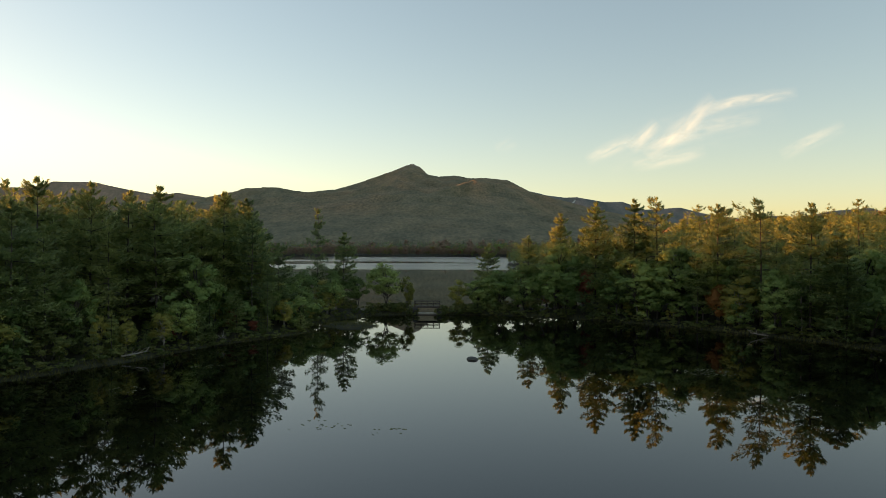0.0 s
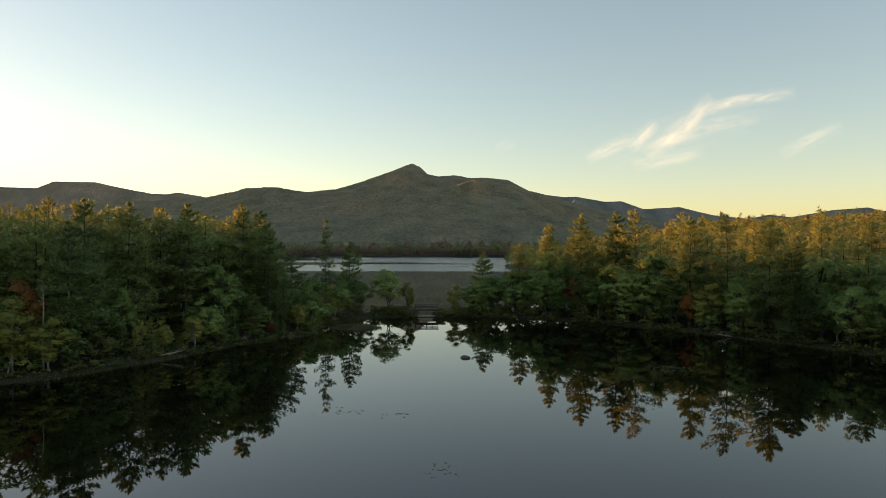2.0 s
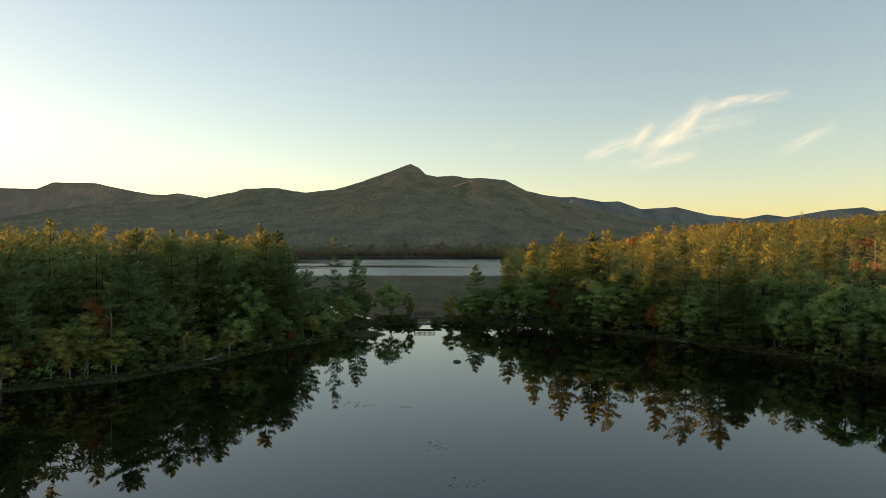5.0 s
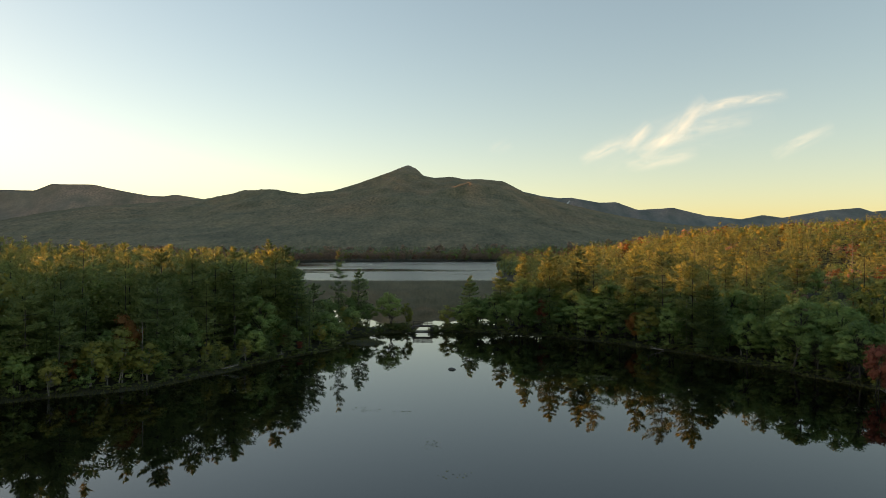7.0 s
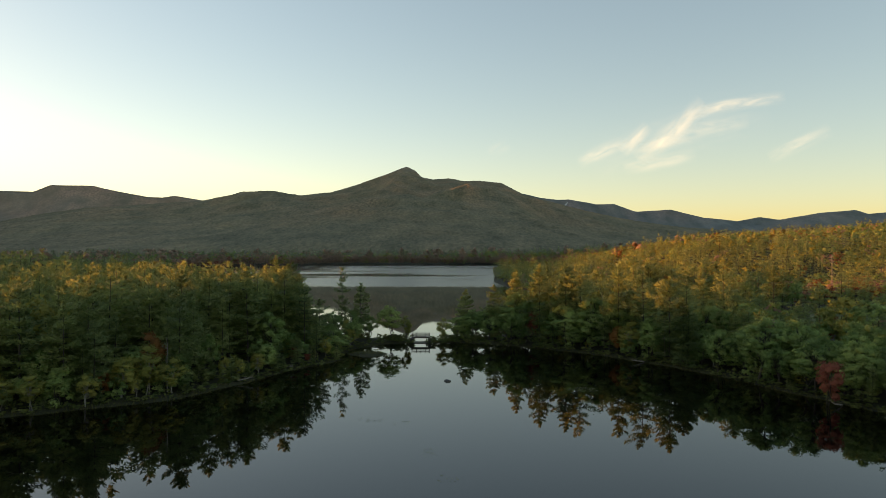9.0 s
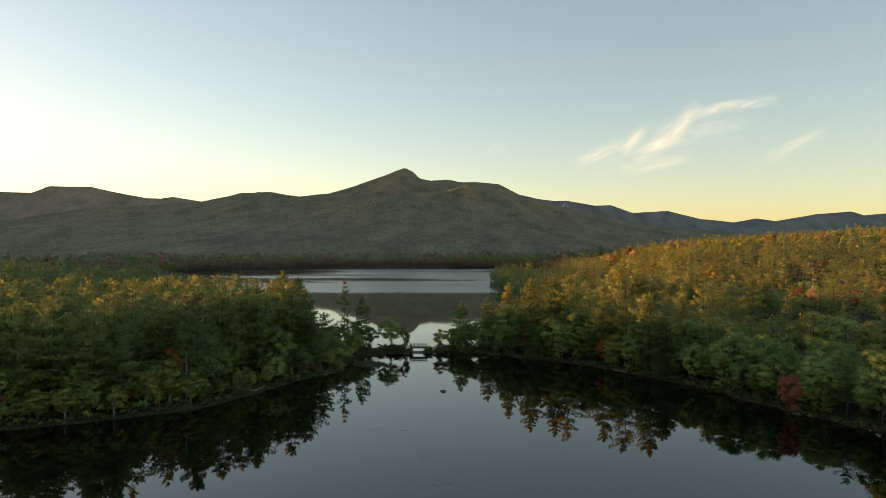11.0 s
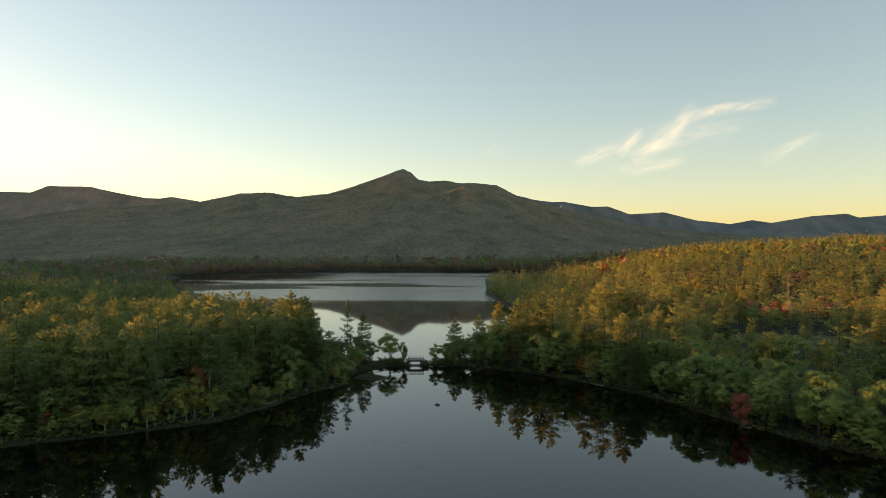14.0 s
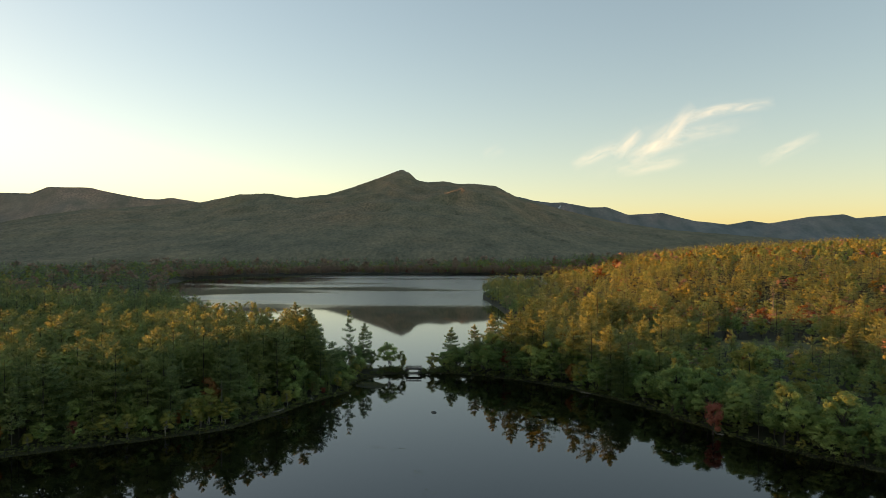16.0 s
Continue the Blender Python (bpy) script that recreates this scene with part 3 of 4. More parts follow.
def tree_model(kind, i, parts, bark, leaf, label, category, group):
    (wv, wt), (lv, lt, ln) = parts
    root = new(kind)
    root.empty_display_size = 0.5
    trunk = new("trunk", mesh_np("trunk", wv, wt, bark, smooth=True))
    crown = new("crown", mesh_np("crown", lv, lt, leaf, smooth=True, normals=ln))
    trunk.parent = crown.parent = root
    tagged(root, label, category, group)
    LIBRARY[kind, i] = [root, False, lt.shape[0] + wt.shape[0]]


def place(kind, i, x, y, scale=1.0, girth=1.0, turn=0.0, sink=0.12, label="", lean=0.0):
    """Stands a tree of that kind on the ground."""
    z = float(ground_height(np.array([x]), np.array([y]))[0]) - sink
    m = pose(x, y, z, lean, 0, turn) @ Matrix.Diagonal((scale * girth, scale * girth, scale, 1))
    root, used, _ = LIBRARY[kind, i]
    if used:
        root = copy_thing(root, m)
    else:
        root.matrix_basis = m
        LIBRARY[kind, i][1] = True
    if label:
        root["label"] = label
    return root


rg = np.random.default_rng(7)
N_PINE, N_LEAF = 10, 8      # broadleaf models past N_LEAF are the airy, bare-stemmed ones of the neck
# whorls, lowest limb, breadth, raggedness, how soon the crown narrows
PINES = [(20, 0.06, 0.20, 0.45, 2.4), (18, 0.10, 0.21, 0.50, 3.0), (15, 0.30, 0.15, 0.75, 3.0), (21, 0.05, 0.20, 0.40, 1.9), (18, 0.12, 0.20, 0.45, 2.2),
         (16, 0.10, 0.22, 0.50, 3.2), (14, 0.28, 0.18, 0.75, 4.0), (20, 0.05, 0.20, 0.45, 2.0), (17, 0.14, 0.20, 0.55, 2.8), (14, 0.32, 0.19, 0.80, 5.0)]
for i, (whorls, low, breadth, ragged, point) in enumerate(PINES):
    tree_model("pine_tree", i, pine(rg, 24, whorls, 5, 27.0 if low < 0.27 else 17.0, 0.66, low, breadth, ragged, True, 6, point),
               BARK, PINE, "tall green white pine with layered boughs in the lakeside forest", "pine tree", "shore pines")
for i in range(3):
    tree_model("grey_pine_tree", i, pine(rg, 18, 13, 4, 22.0, 0.55, 0.38, 0.17, 0.7, True, 6, 1.8), GREY_BARK, PINE_DULL,
               "thin grey-green pine with a long bare trunk by the shore", "pine tree", "shore pines")
for i in range(N_LEAF):
    tree_model("broadleaf_tree", i, broadleaf(rg, 14, 60, 78, 0.21, rg.uniform(0.27, 0.36), rg.uniform(0.10, 0.26), 1 + (i % 3 == 2)), BARK, GREEN,
               "green leafy tree with a full rounded crown by the lake", "tree", "shore broadleaf trees")
for i in range(N_LEAF, N_LEAF + 3):
    tree_model("broadleaf_tree", i, broadleaf(rg, 14, 46, 66, 0.25, 0.31, 0.27, 2 + i % 2, True, (0.35, 0.6)), BARK, GREEN,
               "slender green tree with bare stems on the causeway", "tree", "shore broadleaf trees")
for i in range(3):
    tree_model("birch_tree", i, broadleaf(rg, 12, 24, 80, 0.22, 0.25, 0.20, 2), PALE_BARK, OLIVE,
               "slender birch with pale stems and yellow-green leaves", "birch tree", "shore birches")
for i in range(2):
    tree_model("red_maple_tree", i, broadleaf(rg, 9, 20, 80, 0.20, 0.21, 0.12, 2), BARK, RED, "small red maple in dull autumn red at the shore", "maple tree", "red maples")
for i in range(2):
    tree_model("orange_maple_tree", i, broadleaf(rg, 9, 20, 80, 0.20, 0.22, 0.2, 2), BARK, ORANGE, "small maple turning orange at the forest edge", "maple tree", "orange maples")
for i in range(3):
    tree_model("young_pine_tree", i, pine(rg, 9, 12, 5, 24.0, 0.44, 0.02, 0.24, 0.45, False, 6, 1.4), BARK, PINE, "young green pine with boughs down to the ground", "pine tree", "young pines")
for i in range(4):
    tree_model("young_broadleaf_tree", i, broadleaf(rg, 6, 16, 40, 0.22, 0.36, 0.02, 2, False), BARK, (GREEN, OLIVE, GREEN, SHRUB)[i], "young leafy tree in the undergrowth of the bank", "tree", "young broadleaf trees")
for i in range(4):
    tree_model("shrub", i, broadleaf(rg, 2.6, 11, 24, 0.17, 0.62, -0.05, 3, False), BARK, SHRUB, "low dark green shrub on the lake bank", "shrub", "bank shrubs")

taken = []


def free(x, y, gap):
    return all((x - a) ** 2 + (y - b) ** 2 > gap * gap for a, b in taken)


# the trees that stand out: kind, x, y, height, girth
STANDING = [
    ("pine_tree", 2, -29.75, 154.4, 25.2, 0.62), ("pine_tree", 4, -24.3, 158.2, 19.6, 0.95), ("pine_tree", 6, 45.9, 139.0, 27.0, 0.9),
    ("pine_tree", 0, 28.3, 156.5, 24.2, 0.95), ("pine_tree", 3, 34.5, 146.8, 26.4, 1.05), ("pine_tree", 9, 60.2, 122.7, 25.2, 1.0),
    ("pine_tree", 7, 11.3, 166.6, 17.0, 1.1), ("red_maple_tree", 0, 79.9, 68.5, 10.0, 0.75),
    ("broadleaf_tree", 8, -13.3, 154.6, 11.8, 1.15), ("birch_tree", 0, -8.4, 154.8, 9.0, 0.7),
    ("pine_tree", 1, -59.4, 95, 26.2, 0.95), ("pine_tree", 5, -55.4, 102, 26.0, 0.9), ("pine_tree", 4, -44.0, 118, 26.5, 1.0), ("pine_tree", 3, -48.6, 112, 24.8, 1.0),
    ("pine_tree", 0, -38.3, 128, 24.6, 1.1), ("pine_tree", 7, -60.7, 90, 24.8, 1.0), ("pine_tree", 8, -51.5, 106, 25.1, 0.95), ("pine_tree", 1, -41.2, 122, 25.8, 1.0),
    ("pine_tree", 3, 42.2, 143, 25.0, 1.0), ("pine_tree", 1, 55.4, 131, 24.5, 1.0), ("pine_tree", 5, 64.5, 114, 23.8, 1.1), ("pine_tree", 0, 21.0, 160, 19.5, 1.1), ("pine_tree", 4, 67.2, 108, 22.0, 1.0),
    ("pine_tree", 1, -44.5, 147.0, 26.5, 1.0), ("pine_tree", 5, -47.5, 140.0, 26.0, 1.0), ("pine_tree", 8, -42.5, 137.5, 25.5, 0.95), ("pine_tree", 3, -50.5, 151.0, 27.0, 1.0), ("pine_tree", 0, -48.0, 158.0, 26.5, 1.0), ("pine_tree", 7, -68, 80, 20.0, 1.1), ("birch_tree", 1, -59, 76, 10.5, 1.2), ("birch_tree", 0, -67, 67, 9.5, 1.3), ("broadleaf_tree", 5, -52, 92, 11.0, 0.9), ("orange_maple_tree", 0, -60, 80, 13.0, 0.8), ("orange_maple_tree", 1, -66, 72, 6.0, 1.0), ("red_maple_tree", 1, -34, 137, 5.5, 1.3),
    ("red_maple_tree", 0, -36.5, 112, 4.5, 1.0), ("red_maple_tree", 1, -43, 104, 4.5, 1.0), ("grey_pine_tree", 0, -58.0, 90.5, 16.0, 0.9), ("birch_tree", 2, -63, 73, 9.0, 1.1),
    ("red_maple_tree", 0, 31.5, 147, 9.5, 0.9), ("pine_tree", 3, 66.5, 109.5, 17.0, 1.2), ("birch_tree", 0, 107, 47, 11.5, 1.0), ("orange_maple_tree", 1, 113, 45, 7.5, 0.8),
    ("pine_tree", 4, 181.3, 182.9, 25.5, 1.5), ("pine_tree", 1, 123, 172.3, 24.5, 1.2), ("pine_tree", 5, 96.4, 259.9, 26.5, 1.1), ("pine_tree", 0, 83.6, 138.4, 22.5, 1.1), ("pine_tree", 8, 42.2, 178.1, 24.5, 1.0),
    ("pine_tree", 3, 156.6, 127, 22, 1.4), ("pine_tree", 5, 100, 230.4, 22.5, 1.1), ("pine_tree", 8, 54.9, 179.8, 22.5, 1.0), ("pine_tree", 4, 169.1, 192.2, 20, 1.2),
    ("broadleaf_tree", 9, -20.5, 157.0, 9.0, 1.1), ("broadleaf_tree", 10, -26.8, 157.0, 11.0, 1.3), ("broadleaf_tree", 8, -33.5, 152.0, 12.0, 1.2), ("broadleaf_tree", 9, -37.5, 147.5, 12.5, 1.2), ("broadleaf_tree", 10, -36.5, 156.0, 11.5, 1.2),
    ("broadleaf_tree", 9, 10.8, 159.0, 10.5, 1.2), ("broadleaf_tree", 8, 18.5, 157.5, 13.5, 1.3),
    ("birch_tree", 1, 3.6, 155.0, 9.0, 0.9), ("broadleaf_tree", 10, 7.5, 157.0, 11.0, 1.15), ("broadleaf_tree", 8, 14.5, 157.0, 12.0, 1.25),
]
H_REF = {"pine_tree": 24.0, "grey_pine_tree": 18.0, "broadleaf_tree": 13.6, "birch_tree": 11.6, "red_maple_tree": 8.8, "orange_maple_tree": 8.8, "shrub": 2.6, "young_pine_tree": 9.0, "young_broadleaf_tree": 5.9}
for kind, i, x, y, h, g in STANDING:
    z = float(ground_height(np.array([x]), np.array([y]))[0])
    place(kind, i, x, y, (h - z) / H_REF[kind], g, rg.uniform(0, 360))
    taken.append((x, y))


# ---------- the forest ----------
def scatter(rng, x0, x1, y0, y1, gap):
    gx, gy = np.meshgrid(np.arange(x0, x1, gap), np.arange(y0, y1, gap), indexing="ij")
    gx[:, ::2] += gap / 2
    return gx.ravel() + rng.uniform(-0.38, 0.38, gx.size) * gap, gy.ravel() + rng.uniform(-0.38, 0.38, gx.size) * gap


def in_sight(x, y, margin=25.0):
    return np.abs(x - 2) < 0.70 * (y + 110) + margin


def clearing(x, y):
    return ((x - 160) / 30) ** 2 + ((y - 196) / 22) ** 2 < 1


# the first ranks along the shore: trees of their own
xs, ys = scatter(rg, -150, 160, 10, 185, 3.7)
dd = shore_distance(POND, xs, ys)
wd = water_distance(xs, ys)
ok = (dd > 1.2) & (dd < 18) & (wd > 1.0) & in_sight(xs, ys, 5) & (ys > 15)
count = dict.fromkeys(H_REF, 0)
for x, y, d in zip(xs[ok], ys[ok], dd[ok]):
    neck = -50 < x < 22 and y > 132
    if -40 < x < -20 and y > 148 and not free(x, y, 4.5):
        continue
    if abs(x + 3.7) < 5.5 and y > 145 or (x + 18.6) ** 2 + (y - 130.5) ** 2 < 40 or not free(x, y, 2.4) or (-23 < x < 6 and y > 145):
        continue
    u = rg.random()
    left = x < 0
    if neck:
        kind, h = ("broadleaf_tree", rg.uniform(8, 12.5)) if u < 0.8 else ("birch_tree", rg.uniform(7, 10))
    elif left:
        if d < 5:
            kind, h = (("birch_tree", rg.uniform(5, 9)) if u < 0.3 else ("broadleaf_tree", rg.uniform(5, 9)) if u < 0.55 else ("orange_maple_tree", rg.uniform(4, 7)) if u < 0.62
                       else ("red_maple_tree", rg.uniform(3.5, 6)) if u < 0.68 else ("pine_tree", rg.uniform(8, 16)))
        else:
            kind, h = ("pine_tree", rg.uniform(16, 23.2) + (2 if rg.random() < 0.15 else 0) - 4 * max(0, (9 - d) / 5)) if u < 0.86 else ("grey_pine_tree", rg.uniform(13, 19)) if u < 0.92 else ("broadleaf_tree", rg.uniform(9, 14))
    else:
        grove = y < 112
        if d < 8:
            kind, h = (("broadleaf_tree", rg.uniform(14.5, 17.3) if y < 82 else rg.uniform(12.5, 16) if grove else rg.uniform(11.5, 16)) if u < 0.80 else ("birch_tree", rg.uniform(8, 13)) if u < 0.88 else ("orange_maple_tree", rg.uniform(5, 8)) if u < 0.90
                       else ("red_maple_tree", rg.uniform(5, 8)) if u < 0.91 else ("pine_tree", rg.uniform(10, 17)))
        elif grove:
            kind, h = ("broadleaf_tree", rg.uniform(10.5, 14)) if u < 0.78 else ("pine_tree", rg.uniform(12, 15.5)) if u < 0.92 else ("birch_tree", rg.uniform(9, 13))
        else:
            kind, h = ("pine_tree", rg.uniform(15, 20) + (5 if rg.random() < 0.15 else 0)) if u < 0.4 else ("broadleaf_tree", rg.uniform(11, 15))
    if "pine" in kind and h > 16 and not free(x, y, 4.6):
        continue
    n = {"pine_tree": N_PINE, "grey_pine_tree": 3, "broadleaf_tree": N_LEAF, "birch_tree": 3, "red_maple_tree": 2, "orange_maple_tree": 2}[kind]
    if kind == "broadleaf_tree" and count[kind] > 270 or kind == "pine_tree" and count[kind] > 280:
        continue
    count[kind] += 1
    place(kind, int(rg.integers(n)) if not neck or kind != "broadleaf_tree" else N_LEAF + int(rg.integers(3)), x, y, h / H_REF[kind], rg.uniform(0.85, 1.2), rg.uniform(0, 360))
    taken.append((x, y))

# young growth under the forest edge
xs, ys = scatter(rg, -150, 160, 10, 175, 2.9)
dd = shore_distance(POND, xs, ys)
wd = water_distance(xs, ys)
ok = np.flatnonzero((dd > 1.6) & (dd < 8.5) & (wd > 1.0) & in_sight(xs, ys, 3) & ((xs < -24) | (xs > 6) | (ys < 140)) & (ys > 20))
rg.shuffle(ok)
for j in ok:
    x, y, d = xs[j], ys[j], dd[j]
    if not free(x, y, 1.7) or (x + 18.6) ** 2 + (y - 130.5) ** 2 < 40:
        continue
    u = rg.random()
    kind = "young_pine_tree" if u < (0.45 if x < 0 else 0.12) else "young_broadleaf_tree"
    h = (rg.uniform(2.5, 5.0) + 0.35 * d) if kind == "young_broadleaf_tree" else rg.uniform(3.5, 9)
    place(kind, int(rg.integers(3 if kind == "young_pine_tree" else 4)), x, y, h / H_REF[kind], rg.uniform(0.9, 1.25), rg.uniform(0, 360))
    taken.append((x, y))

# thicket where the western wood meets the neck
for k in range(45):
    x, y = rg.uniform(-56, -34), rg.uniform(132, 160)
    if water_distance(np.array([x]), np.array([y]))[0] < 1.5 or not free(x, y, 1.9):
        continue
    place("young_broadleaf_tree", int(rg.integers(4)), x, y, rg.uniform(4.5, 8.5) / 5.9, rg.uniform(0.9, 1.2), rg.uniform(0, 360))
    taken.append((x, y))

# shrubs along the banks
xs, ys = scatter(rg, -150, 160, 15, 170, 1.75)
dd = shore_distance(POND, xs, ys)
wd = water_distance(xs, ys)
ok = np.flatnonzero((dd > 0.2) & (dd < 2.8) & (wd > 0.1) & in_sight(xs, ys, 1) & (ys > 30))
rg.shuffle(ok)
for j in ok[:205]:
    if abs(xs[j] + 3.7) < 2.7:
        continue
    place("shrub", int(rg.integers(4)), xs[j], ys[j], rg.uniform(0.55, 1.15), rg.uniform(1.0, 1.6), rg.uniform(0, 360), 0.05)


for k in range(100):
    x = rg.uniform(-28, 18)
    if abs(x + 3.65) < 2.9:
        continue
    place("shrub", int(rg.integers(4)), x, rg.uniform(152.6, 156.5) + (2.5 if x > 8 or x < -14 else 0), rg.uniform(0.8, 1.45), rg.uniform(0.9, 1.3), rg.uniform(0, 360), 0.05)
for x in (-6.7, -6.9, -7.4, -0.5, -0.3, 0.4):
    place("shrub", int(rg.integers(4)), x, rg.uniform(151.6, 152.4), rg.uniform(0.65, 0.9), 1.1, rg.uniform(0, 360), 0.05)


def forest(name, label, seed, xs, ys, heights, kinds, detail, uneven=0.76):
    """Many trees joined: kinds 0 pine, 1 green, 2 olive, 3 yellow, 4 orange, 5 red, 6 dull pine, 7 russet."""
    rng = np.random.default_rng(seed)
    pines, broad = [], []
    for k in range(6):
        point, ragged = (2.0, 3.0, 2.4, 3.5, 2.2, 4.5)[k], (0.45, 0.6, 0.5, 0.75, 0.5, 0.8)[k]
        if detail == 2:
            pines.append(pine(rng, 24, 13, 5, 8.0, 0.95, 0.26, 0.20, ragged, False, 4, point))
            broad.append(broadleaf(rng, 14, 38, 34, 0.30, 0.34, 0.14, 1, False, (0.40, 0.70)))
        elif detail == 1:
            pines.append(pine(rng, 24, 10, 4, 4.0, 1.15, 0.30, 0.20, ragged, False, 4, point))
            broad.append(broadleaf(rng, 14, 15, 14, 0.56, 0.33, 0.18, 1, False, (0.45, 0.80)))
        else:
            pines.append(pine(rng, 24, 7, 4, 0.9, 2.2, 0.20, 0.19, ragged, False, 4, point))
            broad.append(broadleaf(rng, 14, 8, 6, 1.0, 0.32, 0.08, 1, False, (0.75, 1.15)))
    zs = ground_height(xs, ys) - 0.3
    heights = heights * (1 + uneven * (fractal(91, xs * 0.035, ys * 0.035, 3) - 0.5))      # taller and lower stands
    pick = rng.integers(0, 6, len(xs))
    turn = rng.uniform(0, 2 * np.pi, len(xs))
    girth = rng.uniform(0.80, 1.2, len(xs))
    V, T, M, NN, o = [], [], [], [], 0
    for group, mesh_set, ref in ((True, pines, 24.0), (False, broad, 13.6)):
        for k in range(6):
            sel = np.flatnonzero((np.isin(kinds, (0, 6)) == group) & (pick == k))
            if not len(sel):
                continue
            (wv, wt), (lv, lt, ln) = mesh_set[k]
            n = np.concatenate([unit(wv * [1, 1, 0] + [1e-3, 0, 0]), ln]) if detail > 0 else ln
            v = np.concatenate([wv, lv]) if detail > 0 else lv
            t = np.concatenate([wt, lt + len(wv)]) if detail > 0 else lt
            s = heights[sel] / ref
            c, q = np.cos(turn[sel]) * s * girth[sel], np.sin(turn[sel]) * s * girth[sel]
            X = v[None, :, 0] * c[:, None] - v[None, :, 1] * q[:, None] + xs[sel][:, None]
            Y = v[None, :, 0] * q[:, None] + v[None, :, 1] * c[:, None] + ys[sel][:, None]
            Z = v[None, :, 2] * s[:, None] + zs[sel][:, None]
            V.append(np.stack([X, Y, Z], 2).reshape(-1, 3))
            c, q = np.cos(turn[sel]), np.sin(turn[sel])
            NN.append(np.stack([n[None, :, 0] * c[:, None] - n[None, :, 1] * q[:, None], n[None, :, 0] * q[:, None] + n[None, :, 1] * c[:, None], np.repeat(n[None, :, 2], len(sel), 0)], 2).reshape(-1, 3))
            T.append((t[None] + (np.arange(len(sel)) * len(v))[:, None, None]).reshape(-1, 3) + o)
            mi = np.repeat((kinds[sel] + 1)[:, None], len(t), 1)
            if detail > 0:
                mi[:, :len(wt)] = 0
            M.append(mi.ravel())
            o += len(sel) * len(v)
    ob = new(name, mesh_np(name, np.concatenate(V), np.concatenate(T), [BARK, PINE, GREEN, OLIVE, YELLOW, ORANGE, RED, PINE_DULL, RUSSET], np.concatenate(M), smooth=True, normals=np.concatenate(NN)))
    return tagged(ob, label, "forest", kind="stuff")


def autumn_mix(rng, x, y, pine_share):
    """Kinds in loose stands: pines, green, olive, and here and there maples in colour."""
    stand = fractal(71, x * 0.02, y * 0.02, 3)
    u = rng.random(len(x))
    hue = rng.random(len(x))
    warm = fractal(83, x * 0.011, y * 0.011, 3)
    leafy = np.where(hue < 0.42 - 0.5 * (warm - 0.5), 1, np.where(hue < 0.87, 2, np.where(hue < 0.925, 3, np.where(hue < 0.94, 4, np.where(hue < 0.997, 7, 5)))))
    kinds = np.where(u < pine_share + 1.2 * (stand - 0.5), 0, leafy)
    maples = ((x - 185) / 85) ** 2 + ((y - 268) / 26) ** 2 < 1      # a stand of maples in full colour behind the meadow
    return np.where(maples & (rng.random(len(x)) < 0.8), np.where(hue < 0.5, 4, np.where(hue < 0.75, 7, 5)), kinds)


# west of the pond
x, y = scatter(rg, -420, -30, -20, 700, 7.0)
d = water_distance(x, y)
ds = shore_distance(POND, x, y)
ok = (d > 3) & (ds > 18.5) & in_sight(x, y, 40) & (y < 330) & (np.hypot(x, y - 60) < 330) & ((x < -46) | (y < 140))
x, y = x[ok], y[ok]
kd = np.where(rg.random(len(x)) < 0.9, 0, np.where(rg.random(len(x)) < 0.6, 1, 2))
ht = (rg.uniform(19.2, 24.6, len(x)) + 2.0 * (rg.random(len(x)) < 0.16)) * np.where(kd == 0, 1, 0.75)
near = np.hypot(x, y - 60) < 190
forest("west_pine_wood", "dense dark green pine wood with sunlit tops west of the pond", 31, x[near], y[near], ht[near], kd[near], 2, 0.15)
forest("west_far_wood", "distant dark green pine wood on the flat west shore", 32, x[~near], y[~near], ht[~near], kd[~near], 1)

# east of the pond
x, y = scatter(rg, 15, 330, 10, 420, 7.0)
d = water_distance(x, y)
ds = shore_distance(POND, x, y)
r = np.hypot(x, y)
ok = (d > 3) & (ds > 18.5) & in_sight(x, y, 30) & (r < 280) & ~clearing(x, y)
x, y = x[ok], y[ok]
kd = autumn_mix(rg, x, y, np.where((y < 115) & (x < 165), 0.08, 0.78))
kd = np.where((y < 115) & (x < 165) & (kd > 2), 1, kd)
low = np.where((y < 105) & (x < 150), 0.64, 1.0) * np.where(((x - 146) / 36) ** 2 + ((y - 158) / 36) ** 2 < 1, 0.5, 1.0)      # low growth before the meadow
ht = np.where(kd == 0, rg.uniform(9, 21, len(x)) + 5 * (rg.random(len(x)) < 0.10), rg.uniform(7, 14.5, len(x))) * low
forest("east_mixed_wood", "mixed pine and maple wood glowing orange in low sun", 41, x, y, ht, kd, 2)

x, y = scatter(rg, 20, 760, 60, 760, 7.5)
d = water_distance(x, y)
r = np.hypot(x, y)
ok = (d > 1) & in_sight(x, y, 30) & (r >= 280) & (r < 620)
x, y = x[ok], y[ok]
kd = autumn_mix(rg, x, y, 0.60 + 0.2 * (x < 150))
ht = np.where(kd == 0, rg.uniform(8, 18, len(x)) + 5 * (rg.random(len(x)) < 0.06), rg.uniform(6.5, 13, len(x)))
forest("east_hillside_wood", "sunlit autumn wood of pines and maples on the hillside", 42, x, y, ht, kd, 1)

x, y = scatter(rg, 20, 1300, 200, 1500, 11.0)
d = water_distance(x, y)
r = np.hypot(x, y)
ok = (d > 1) & in_sight(x, y, 30) & (r >= 620) & (r < 1350)
x, y = x[ok], y[ok]
kd = autumn_mix(rg, x, y, 0.45)
ht = np.where(kd == 0, rg.uniform(12, 18, len(x)), rg.uniform(9, 14, len(x)))
forest("hilltop_wood", "distant autumn wood covering the sunlit hilltop", 43, x, y, ht, kd, 0)

